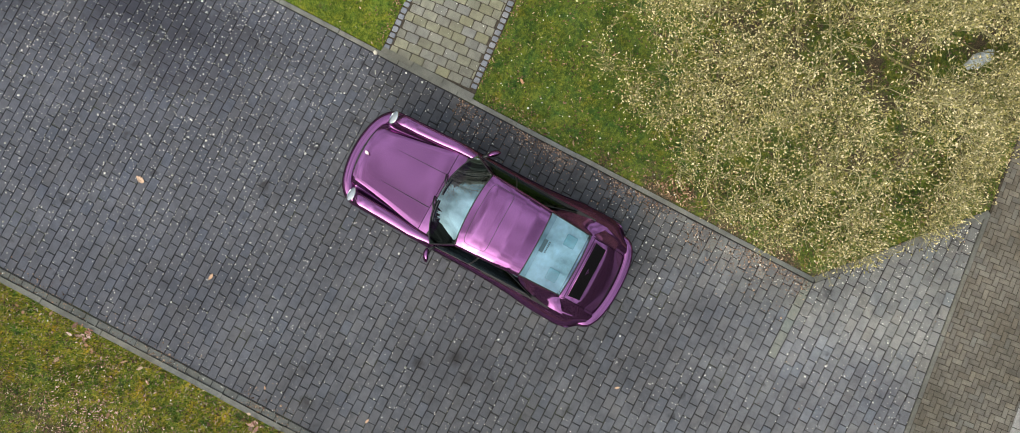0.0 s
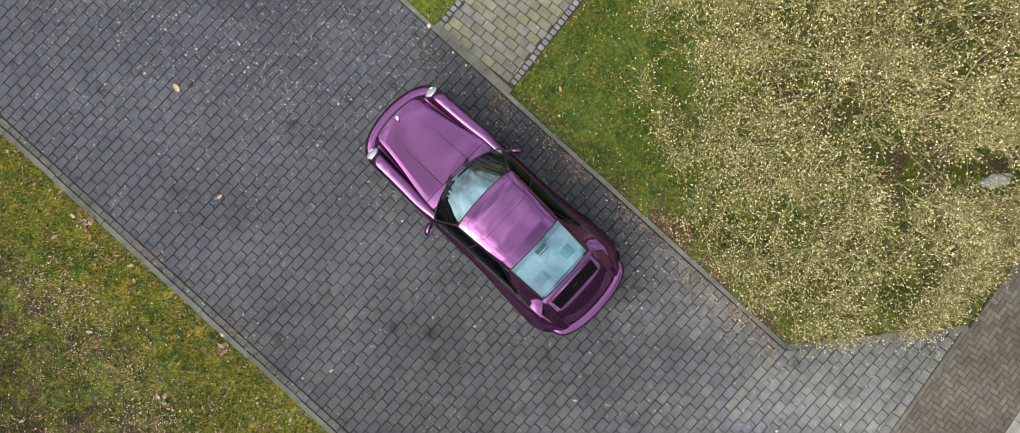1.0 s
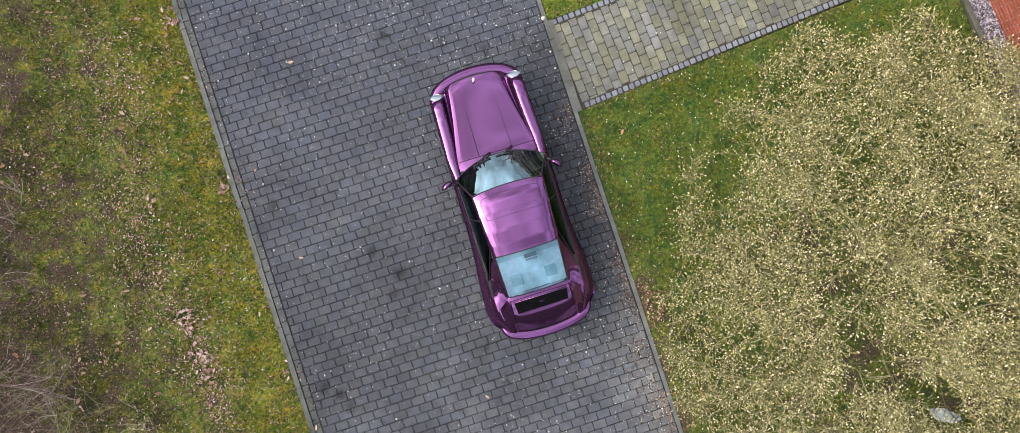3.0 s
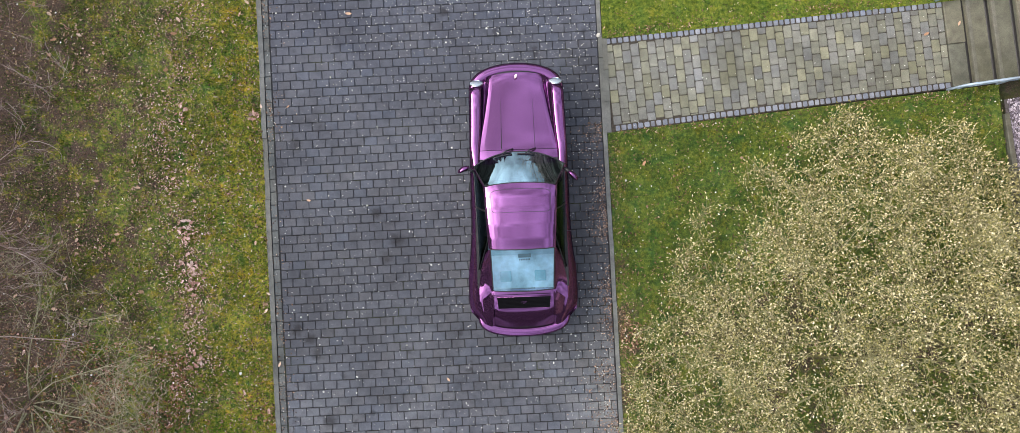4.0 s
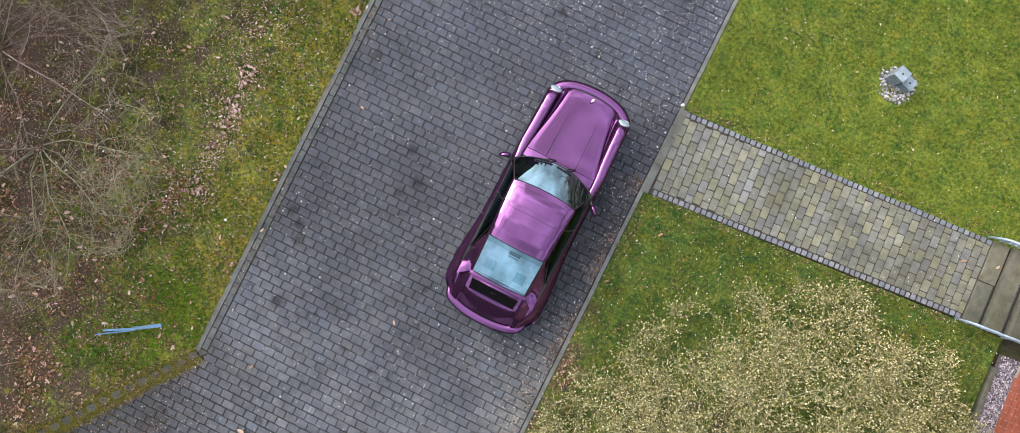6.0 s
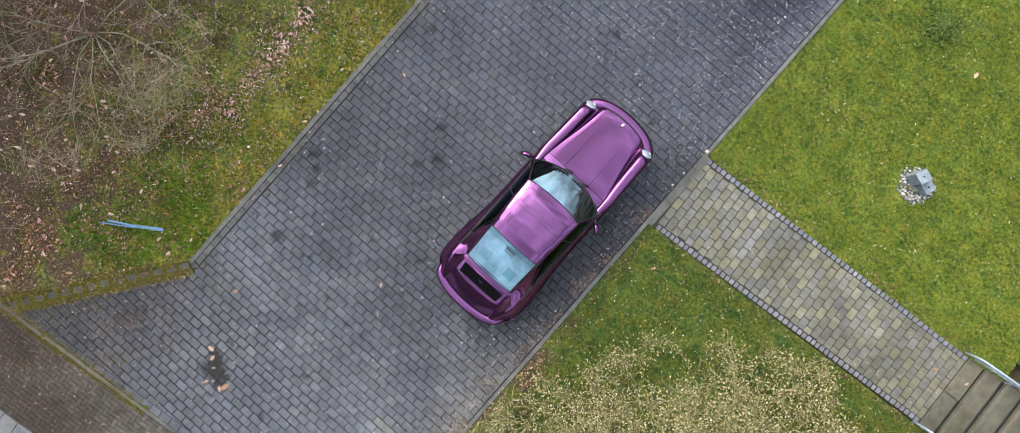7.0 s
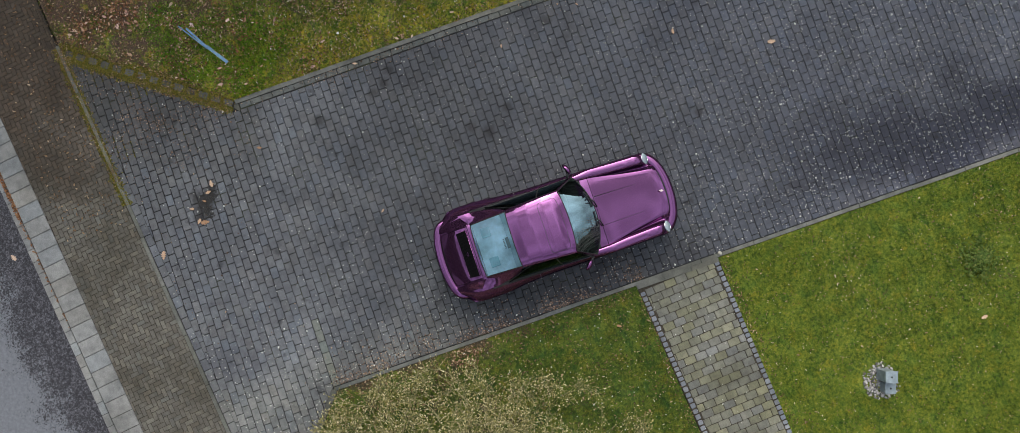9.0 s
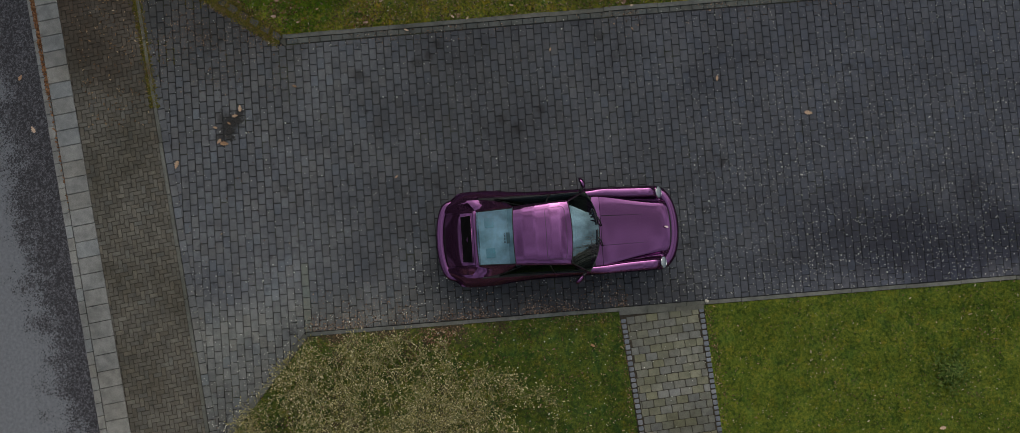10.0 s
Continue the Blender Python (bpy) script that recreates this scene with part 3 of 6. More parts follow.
XM = np.array([0.66, 0.695, 0.715, 0.725, 0.74, 0.748, 0.755, 0.765, 0.778, 0.822, 0.842, 0.82, 0.70])[::-1]


def smooth_at(y, table):
    """A smooth curve through the table (cubic, with slopes that keep to it)."""
    s = np.gradient(table, KNOT_Y)
    k = int(np.clip(np.searchsorted(KNOT_Y, y) - 1, 0, len(KNOT_Y) - 2))
    h = KNOT_Y[k + 1] - KNOT_Y[k]
    t = (y - KNOT_Y[k]) / h
    return float((2 * t**3 - 3 * t**2 + 1) * table[k] + (t**3 - 2 * t**2 + t) * h * s[k] + (3 * t**2 - 2 * t**3) * table[k + 1] + (t**3 - t**2) * h * s[k + 1])


WHEELS = ((1.20, 0.33), (-1.07, 0.335))


def section(y):
    """Half a cross-section of the body, from the middle of the top down to the sill."""
    zc, xh, g, xr, zr, xm = (smooth_at(y, t) for t in (ZC, XH, GROOVE, XR, ZR, XM))
    arch = 0.0
    for wy, r in WHEELS:
        if abs(y - wy) < r:
            arch = 0.31 + math.sqrt(r * r - (y - wy) ** 2)
    ahead = min(1.0, max(0.0, (y - 0.35) / 0.45))
    dip = (xh + max(0.02, 0.62 * (xr - 0.095 - xh)), (zc - 0.024 - g) * ahead + (0.55 * (zc - 0.022) + 0.45 * zr) * (1 - ahead))
    crest = [(xr - 0.092, (zr - 0.070) * ahead + (0.2 * (zc - 0.022) + 0.8 * zr) * (1 - ahead)), (xr - 0.050 - 0.018 * ahead, zr - 0.006 - 0.008 * ahead), (xr - 0.008 * ahead, zr - 0.022 * (1 - ahead)), (xr + (xm - xr) * (0.46 + 0.20 * ahead), zr - 0.078 + 0.064 * ahead), (xm - 0.018 + 0.010 * ahead, zr - 0.165 + 0.085 * ahead)]
    return [
        (0.0, zc), (xh * 0.45, zc - 0.002), (xh * 0.8, zc - 0.010), (xh, zc - 0.022), dip, *crest,
        (xm, max(min(0.56, zr - 0.14), arch + 0.02)), (xm - 0.006, max(0.40, arch + 0.01)), (xm - 0.035, max(0.20, arch)),
    ]


def bow(y, x):
    """The ends of the car are rounded in plan."""
    f = 0.30 * np.clip((y - 1.60) / 0.45, 0, 1) ** 1.5
    r = 0.20 * np.clip((-1.65 - y) / 0.42, 0, 1) ** 1.5
    return y - f * min(1.2, abs(x) / 0.72) ** 2.6 + r * min(1.2, abs(x) / 0.72) ** 2.8


def skin(y, s, lift=0.0):
    p = section(y)
    k = min(int(s), len(p) - 2)
    t = s - k
    a, b, c, d = (np.array(p[min(max(i, 0), len(p) - 1)]) for i in (k - 1, k, k + 1, k + 2))
    if k == 0:
        a = b * np.array((-1, 1)) * np.array((1, 1)) - np.array((c[0], 0)) + np.array((b[0], 0))
    q = 0.5 * (2 * b + (c - a) * t + (2 * a - 5 * b + 4 * c - d) * t * t + (3 * b - a - 3 * c + d) * t**3)
    return float(q[0]), float(bow(y, q[0])), float(q[1] + lift)


def panel(name, y0, y1, s0, s1, ny, ns, sides, mat, parent, label="", lift=0.0):
    """A body panel cut out of the skin, with a folded edge."""
    bm = bmesh.new()
    if sides == 2:
        ss = [-s1 + 2 * s1 * k / (2 * ns) for k in range(2 * ns + 1)]
    else:
        ss = [s0 + (s1 - s0) * k / ns for k in range(ns + 1)]
    grid = []
    for i in range(ny + 1):
        y = y0 + (y1 - y0) * i / ny
        row = []
        for s in ss:
            x, yy, z = skin(y, abs(s), lift)
            row.append(bm.verts.new((x * (math.copysign(1, s) if sides == 2 else sides), yy, z)))
        grid.append(row)
    for i in range(ny):
        for j in range(len(ss) - 1):
            bm.faces.new((grid[i][j], grid[i][j + 1], grid[i + 1][j + 1], grid[i + 1][j]))
    rim = [e for e in bm.edges if e.is_boundary]
    out = bmesh.ops.extrude_edge_only(bm, edges=rim)
    for e in rim:
        e.smooth = False
    mid = Vector((0, (y0 + y1) / 2, 0.3))
    for v in out["geom"]:
        if isinstance(v, bmesh.types.BMVert):
            d = mid - v.co
            v.co += Vector((d.x * 0.01, d.y * 0.004, 0)) + Vector((0, 0, -0.018)) if abs(s0) < 7 else Vector((-math.copysign(0.02, v.co.x), 0, 0))
    bmesh.ops.recalc_face_normals(bm, faces=bm.faces)
    me = from_bm(name, bm, mat, True)
    ob = part(name, me, parent, label)
    return ob


GAP = 0.004
# dark inner body that shows in the gaps
panel("inner_body", 2.0, 0.52, 0, 6.5, 24, 14, 2, BLACK, car, "black inner body under the front panels", -0.022)
panel("inner_tail", -1.36, -2.04, 0, 6.5, 14, 14, 2, BLACK, car, "black inner body under the tail", -0.03)
hood = panel("hood", 1.966, 0.735 + GAP, 0, 3.0, 30, 8, 2, PAINT, car, "smooth purple front hood with two fold lines")
panel("cowl", 0.735 - GAP, 0.52, 0, 3.0, 6, 8, 2, PAINT, car, "purple cowl panel under the windscreen")
for side in (-1, 1):
    panel("front_fender", 1.97, 0.50 + GAP, 3.06, 12, 44, 26, side, PAINT, car, "purple front fender with a raised round ridge")
    panel("door", 0.50 - GAP, -0.52 + GAP, 6.6, 12, 16, 14, side, PAINT, car, "closed purple door")
    panel("rear_fender", -0.52 - GAP, -1.42, 6.6, 12, 30, 14, side, PAINT, car, "wide flared purple rear fender")
    panel("rear_quarter", -1.42, -2.02, 3.1, 12, 20, 22, side, PAINT, car, "purple rear quarter panel")
engine_lid = panel("engine_lid", -1.455, -1.975, 0, 3.0, 14, 8, 2, PAINT, car, "purple engine lid with a black grille")
panel("rear_cowl", -1.375, -1.447, 0, 3.4, 4, 9, 2, PAINT, car, "purple strip under the rear window")
# fold lines of the hood
for side in (-1, 1):
    line = [(side * (0.243 + 0.012 * k / 8), 1.52 - 0.77 * k / 8, skin(1.52 - 0.77 * k / 8, 1.2)[2] + 0.0012) for k in range(9)]
    part("fold_line", mesh("fold_line", *tube(line, [0.0015 + (0.0055 if side < 0 else 0.003) * k / 8 for k in range(9)], 5), BLACK), hood, "dark hood fold line")


def sweep(name, curve, profile, mat, parent, label=""):
    """A closed profile (out, up) carried along a plan curve of (x, y)."""
    v, f = [], []
    m = len(profile)
    for i, (x, y) in enumerate(curve):
        a, b = curve[min(i + 1, len(curve) - 1)], curve[max(i - 1, 0)]
        t = Vector((a[0] - b[0], a[1] - b[1])).normalized()
        n = Vector((t.y, -t.x))
        v += [(x + n.x * o, y + n.y * o, z) for o, z in profile]
    for i in range(len(curve) - 1):
        for k in range(m):
            f.append((i * m + k, i * m + (k + 1) % m, (i + 1) * m + (k + 1) % m, (i + 1) * m + k))
    f += [tuple(range(m)), tuple(range(len(curve) * m - 1, (len(curve) - 1) * m - 1, -1))]
    bm = bmesh.new()
    me = mesh(name, v, f, mat, True)
    bm.from_mesh(me)
    bm.free()
    bmm = bmesh.new()
    bmm.from_mesh(me)
    bmesh.ops.recalc_face_normals(bmm, faces=bmm.faces)
    bmm.to_mesh(me)
    bmm.free()
    return part(name, me, parent, label)


front_curve = [(0.745 * math.sin(a), 1.60 + 0.53 * abs(math.cos(a)) ** 0.62) for a in np.linspace(-1.45, 1.45, 41)]
front_curve = [(-0.748, 1.50)] + front_curve + [(0.748, 1.50)]
pad = [(0.0, 0.30), (0.0, 0.49), (-0.020, 0.525), (-0.055, 0.545), (-0.11, 0.55), (-0.160, 0.535), (-0.160, 0.30)]
sweep("front_bumper", front_curve[::-1], pad, PAINT, car, "wrap-round purple front bumper")
rear_curve = [(0.715 * math.sin(a), -1.70 - 0.435 * abs(math.cos(a)) ** 0.5) for a in np.linspace(-1.45, 1.45, 41)]
rear_curve = [(-0.735, -1.60)] + rear_curve + [(0.735, -1.60)]
rear_pad = [(0.0, 0.30), (0.0, 0.53), (-0.008, 0.558), (-0.030, 0.572), (-0.075, 0.578), (-0.12, 0.580), (-0.135, 0.55), (-0.135, 0.30)]
sweep("rear_bumper", rear_curve, rear_pad, PAINT, car, "wrap-round purple rear bumper")
rub = [(0.006, 0.455), (0.006, 0.485), (-0.02, 0.485), (-0.02, 0.455)]
sweep("rub_strip", front_curve[::-1][2:-2], rub, BLACK, car, "black bumper strip")
sweep("rub_strip", rear_curve[2:-2], [(o, z + 0.02) for o, z in rub], BLACK, car, "black bumper strip")


def disc(name, radius, dome, mat, rings=5, seg=28, back=0.0):
    v, f = [(0, 0, dome)], []
    for r in range(1, rings + 1):
        q = r / rings
        v += [(radius * q * math.cos(2 * math.pi * k / seg), radius * q * math.sin(2 * math.pi * k / seg), dome * (1 - q * q)) for k in range(seg)]
    f += [(0, 1 + k, 1 + (k + 1) % seg) for k in range(seg)]
    for r in range(rings - 1):
        a, b = 1 + r * seg, 1 + (r + 1) * seg
        f += [(a + k, b + k, b + (k + 1) % seg, a + (k + 1) % seg) for k in range(seg)]
    return mesh(name, v, f, mat, True)


for side in (-1, 1):
    at = pose(side * 0.612, 1.80, 0.650, -54, 0, 0)
    lamp = part("headlight", disc("headlight", 0.100, 0.018, LENS), car, "round glass headlight set in the fender", place=at)
    part("reflector", disc("reflector", 0.097, 0.010, REFLECTOR), lamp, "bright headlight reflector", place=pose(0, 0, -0.006))
    part("ring", mesh("ring", *tube([(0.103 * math.cos(a), 0.103 * math.sin(a), 0) for a in np.linspace(0, 2 * math.pi, 33)[:-1]], 0.008, 6, True), CHROME, True), lamp, "chrome headlight ring")

# greenhouse: roof, glass, pillars
ROOF_HALF = lambda y: 0.515 + (0.468 - 0.515) * np.clip((0.17 - y) / 0.92, 0, 1)
ROOF_Z = lambda y: float(np.interp(y, [-0.76, -0.60, -0.40, -0.15, 0.02, 0.12, 0.21], [1.232, 1.266, 1.292, 1.300, 1.286, 1.264, 1.236]))


def roof_edge(u, v):
    """The head of a window: the roof's edge without its rolled side."""
    x, y, z = roof_point(u, v)
    return Vector((x, y, ROOF_Z(y) - 0.036 * u * u))


def roof_point(u, v):
    """u across (-1 to 1), v from the front edge (0) to the rear edge (1)."""
    y = (0.17 + 0.038 * (1 - u * u)) * (1 - v) + (-0.755 - 0.012 * (1 - u * u)) * v
    a = min(abs(u), 1.0)
    return (u * ROOF_HALF(y), y, ROOF_Z(y) - 0.028 * a**2 - 0.028 * a**7)


def patch(name, fn, nu, nv, mat, parent, label="", u0=-1.0, u1=1.0, v0=0.0, v1=1.0, thick=0.0):
    v = [fn(u0 + (u1 - u0) * i / nu, v0 + (v1 - v0) * j / nv) for j in range(nv + 1) for i in range(nu + 1)]
    f = [(j * (nu + 1) + i, j * (nu + 1) + i + 1, (j + 1) * (nu + 1) + i + 1, (j + 1) * (nu + 1) + i) for j in range(nv) for i in range(nu)]
    bm = bmesh.new()
    me = mesh(name, v, f, mat, True)
    bm.from_mesh(me)
    bmesh.ops.recalc_face_normals(bm, faces=bm.faces)
    if sum(q.normal.z for q in bm.faces) < 0:
        bmesh.ops.reverse_faces(bm, faces=bm.faces)
    if thick:
        rim = [e for e in bm.edges if e.is_boundary]
        got = bmesh.ops.extrude_edge_only(bm, edges=rim)
        for e in rim:
            e.smooth = False
        for q in got["geom"]:
            if isinstance(q, bmesh.types.BMVert):
                q.co.z -= thick
    bm.to_mesh(me)
    bm.free()
    me.polygons.foreach_set("use_smooth", [True] * len(me.polygons))
    return part(name, me, parent, label)


roof = patch("roof", roof_point, 28, 30, PAINT, car, "purple roof with a closed sunroof", thick=0.02)
sun_line = []
for k in range(48):
    a = 2 * math.pi * k / 48
    c, s_ = math.cos(a), math.sin(a)
    u = 0.86 * math.copysign(abs(c) ** 0.22, c)
    w = 0.265 + 0.175 * math.copysign(abs(s_) ** 0.22, s_)
    sun_line.append(tuple(Vector(roof_point(u, w)) + Vector((0, 0, 0.0005))))
part("sunroof_seam", mesh("sunroof_seam", *tube(sun_line, 0.0032, 5, True), BLACK), roof, "thin dark sunroof seam")


def screen_base(u):
    x = 0.688 * u
    return Vector((x, 0.700 - 0.205 * abs(u) ** 2.2, 0.893 - 0.022 * u * u))


def screen_point(u, v):
    a, b = screen_base(u), roof_edge(u, 0.0) + Vector((0, 0.004, -0.002))
    p = a.lerp(b, v)
    p.z += 0.010 * math.sin(math.pi * v) * (1 - 0.3 * u * u)
    return tuple(p)


def rear_point(u, v):
    a = roof_edge(u, 1.0) + Vector((0, -0.004, -0.002))
    b = Vector((0.455 * u, -1.385 - 0.02 * (1 - u * u), 0.945 - 0.030 * u * u))
    p = a.lerp(b, v)
    p.z += 0.014 * math.sin(math.pi * v)
    return tuple(p)


def glazing(name, fn, nu, nv, mat, parent, label):
    ob = patch(name, fn, nu, nv, mat, parent, label)
    ob.visible_shadow = False
    return ob


windscreen = glazing("windscreen", screen_point, 24, 12, WINDOW, car, "curved glossy windscreen")
rear_window = glazing("rear_window", rear_point, 20, 14, REAR_GLASS, car, "blue-green tinted rear window with a dark sticker")
for fn, owner in ((screen_point, windscreen), (rear_point, rear_window)):
    loop = [fn(u, 0) for u in np.linspace(-1, 1, 21)] + [fn(1, v) for v in np.linspace(0, 1, 11)[1:]] + [fn(u, 1) for u in np.linspace(1, -1, 21)[1:]] + [fn(-1, v) for v in np.linspace(1, 0, 11)[1:-1]]
    part("seal", mesh("seal", *tube(loop, 0.0085, 6, True), BLACK, True), owner, "black rubber window seal")
for u0, u1, v0, v1 in ((-0.14, 0.26, 0.10, 0.19),):
    patch("sticker", lambda u, v: tuple(Vector(rear_point(u, v)) + Vector((0, 0, 0.003))), 8, 3, DECAL, rear_window, "dark sticker with unreadable print", u0, u1, v0, v1)
for k in range(7):
    patch("sticker", lambda u, v: tuple(Vector(rear_point(u, v)) + Vector((0, 0, 0.003))), 2, 1, DECAL, rear_window, "short dark print bar", -0.11 + 0.052 * k, -0.075 + 0.052 * k, 0.215, 0.255)
for k in range(12):
    patch("sticker", lambda u, v: tuple(Vector(rear_point(u, v)) + Vector((0, 0, 0.003))), 2, 1, DECAL, rear_window, "short dark print bar", -0.22 + 0.05 * k, -0.185 + 0.05 * k, 0.915, 0.94)


def belt(y):
    return float(np.interp(y, [-1.55, -1.15, -0.5, 0.0, 0.40, 0.52], [0.635, 0.648, 0.660, 0.672, 0.684, 0.694]))


def rail(y):
    """The roof's side edge."""
    h = float(ROOF_HALF(y))
    return Vector((h + 0.022, y, ROOF_Z(float(np.clip(y, -0.75, 0.17))) - 0.085))


for side in (-1, 1):
    def frame_top(t):
        y = 0.14 - 0.92 * t
        return rail(y)

    def side_glass(u, v, side=side):
        t = (u + 1) / 2
        low = Vector((belt(0.44 - 1.50 * t), 0.44 - 1.50 * t, 0.892))
        high = frame_top(min(1.0, t * 1.0))
        if t > 0.78:
            high = high.lerp(low, ((t - 0.78) / 0.22) ** 1.6)
        p = low.lerp(high, v)
        p.x += 0.02 * math.sin(math.pi * v)
        return (side * p.x, p.y, p.z)

    glass = glazing("side_window", side_glass, 24, 6, SIDE_WINDOW, car, "dark glossy side window")
    top_line = [side_glass(u, 1.0) for u in np.linspace(-1, 1, 25)]
    low_line = [side_glass(u, 0.0) for u in np.linspace(-1, 1, 25)]
    part("window_trim", mesh("window_trim", *tube(low_line, 0.009, 5), TRIM, True), glass, "satin black window trim")
    part("window_trim", mesh("window_trim", *tube(top_line, 0.008, 5), TRIM, True), glass, "satin black window trim")
    post = [side_glass(-0.28, v) for v in np.linspace(0, 1, 7)]
    part("window_post", mesh("window_post", *tube(post, 0.012, 5), TRIM, True), glass, "black window post")

    def roof_rail(u, v, side=side):
        t = (u + 1) / 2
        y = 0.17 - 0.925 * t
        a = Vector(roof_point(1.0, t))
        b = rail(a.y) + Vector((0.004, 0, 0))
        p = a.lerp(b, v)
        p.x += 0.012 * math.sin(math.pi * v)
        return (side * p.x, p.y, p.z)

    patch("roof_rail", roof_rail, 20, 5, PAINT, car, "purple roof edge")

    def front_pillar(u, v, side=side):
        t = (u + 1) / 2
        a = Vector(screen_point(1.0, t))
        b = Vector((belt(0.50), 0.47, 0.885)).lerp(rail(0.15), t)
        p = a.lerp(b, v)
        return (side * (p.x + 0.008 * math.sin(math.pi * v)), p.y, p.z)

    patch("front_pillar", front_pillar, 14, 3, PAINT, car, "purple windscreen pillar")

    def rear_pillar(u, v, side=side):
        t = (u + 1) / 2
        a = Vector(rear_point(1.0, t))
        y = -0.75 - 0.80 * t
        low = Vector((belt(y) + 0.03 * t, y, 0.885 - 0.03 * t))
        b = rail(-0.76).lerp(low, min(1.0, t * 1.55) ** 1.1) if t < 0.645 else low
        p = a.lerp(b, v)
        p.z = a.z + (b.z - a.z) * v ** (1.0 - 0.55 * t)
        p.x += 0.025 * math.sin(math.pi * v) * (1 - t)
        return (side * p.x, p.y, p.z)

    patch("rear_pillar", rear_pillar, 18, 8, PAINT, car, "sloping purple rear pillar")
    # door mirror
    mx, my = (-0.835, 0.445) if side < 0 else (0.800, 0.300)
    bm = bmesh.new()
    bmesh.ops.create_uvsphere(bm, u_segments=18, v_segments=10, radius=1)
    for v in bm.verts:
        flat = 0.35 if v.co.y < 0 else 1.0
        v.co = Vector((v.co.x * 0.098, v.co.y * 0.058 * flat, v.co.z * 0.058))
    turn = 24 if side < 0 else -46
    mirror = part("door_mirror", from_bm("door_mirror", bm, PAINT, True), car, "purple door mirror", place=pose(mx, my, 0.915, 0, 0, turn))
    part("mirror_glass", mesh("mirror_glass", [(0.075 * math.cos(a), -0.0225, 0.042 * math.sin(a)) for a in np.linspace(0, 2 * math.pi, 25)[:-1]], [tuple(range(24))], CHROME), mirror, "mirror glass")
    part("mirror_foot", mesh("mirror_foot", *tube([(side * 0.69, 0.42, 0.88), (side * 0.74, (0.42 + my) / 2 + 0.02, 0.885), (mx, my, 0.90)], [0.03, 0.022, 0.02], 8), TRIM, True), car, "black mirror foot")

# engine grille: dark well with slats and a thin bright rim
grille_z = lambda y: skin(y, 0.5)[2]
well = [(-0.405, -1.488), (0.405, -1.488), (0.388, -1.668), (-0.388, -1.668)]
grille = part("grille", mesh("grille", [(x, bow(y, x), grille_z(y) - 0.001) for x, y in well] + [(x, bow(y, x), grille_z(y) + 0.006) for x, y in well], [(4, 5, 6, 7), (0, 1, 5, 4), (1, 2, 6, 5), (2, 3, 7, 6), (3, 0, 4, 7)], GRILLE), engine_lid, "black engine grille")
for k in range(9):
    y = -1.500 - 0.0195 * k
    part("slat", mesh("slat", *tube([(-0.385, y, grille_z(y) + 0.009), (0, y, grille_z(y) + 0.011), (0.385, y, grille_z(y) + 0.009)], 0.0045, 5), GRILLE), engine_lid, "black grille slat")
part("grille_rim", mesh("grille_rim", *tube([(x, bow(y, x), grille_z(y) + 0.008) for x, y in well], 0.005, 6, True), PAINT, True), engine_lid, "purple grille rim")

# wipers
for x0, x1 in ((-0.40, -0.10), (-0.02, 0.24)):
    arm = [(x1 + 0.02, 0.745, 0.885), (x1 - 0.08, 0.712, 0.925), ((x0 + x1) / 2, 0.672, 0.945)]
    wiper = part("wiper", mesh("wiper", *tube(arm, 0.012, 6), TRIM, True), car, "black windscreen wiper")
    blade = [tuple(Vector(screen_point(x / 0.688, 0.07)) + Vector((0, 0, 0.018))) for x in np.linspace(x0, x1, 7)]
    part("wiper_blade", mesh("wiper_blade", *tube(blade, 0.010, 5), BLACK, True), wiper, "black wiper blade")
# fuel flap and side lamps
loop = [(-0.705 + 0.028 * math.cos(a), 1.13 + 0.065 * math.sin(a)) for a in np.linspace(0, 2 * math.pi, 25)[:-1]]


def top_z(x, y):
    sec = section(y)
    return float(np.interp(abs(x), [p[0] for p in sec[:10]], [p[1] for p in sec[:10]]))


part("fuel_flap_seam", mesh("fuel_flap_seam", *tube([(x, y, top_z(x, y) + 0.001) for x, y in loop], 0.0025, 5, True), BLACK), car, "round fuel flap seam")

# wheels
for wy, r in WHEELS:
    for side in (-1, 1):
        w = 0.20 if wy > 0 else 0.23
        prof = [(0.19, -w / 2), (0.27, -w / 2 - 0.004), (0.305, -w / 2 + 0.025), (0.312, 0), (0.305, w / 2 - 0.025), (0.27, w / 2 + 0.004), (0.19, w / 2)]
        seg = 32
        v = [(x, q * math.cos(2 * math.pi * k / seg), q * math.sin(2 * math.pi * k / seg)) for k in range(seg) for q, x in prof]
        n = len(prof)
        f = [(k * n + j, k * n + (j + 1) % n, ((k + 1) % seg) * n + (j + 1) % n, ((k + 1) % seg) * n + j) for k in range(seg) for j in range(n)]
        tx = side * (0.615 if wy > 0 else 0.665)
        wheel = part("wheel", mesh("tyre", v, f, BLACK, True), car, "black tyre on a silver wheel", place=pose(tx, wy, 0.312))
        part("rim", disc("rim", 0.188, 0.03, CHROME), wheel, "silver wheel disc", place=pose(side * w * 0.40, 0, 0, 0, side * 90, 0))

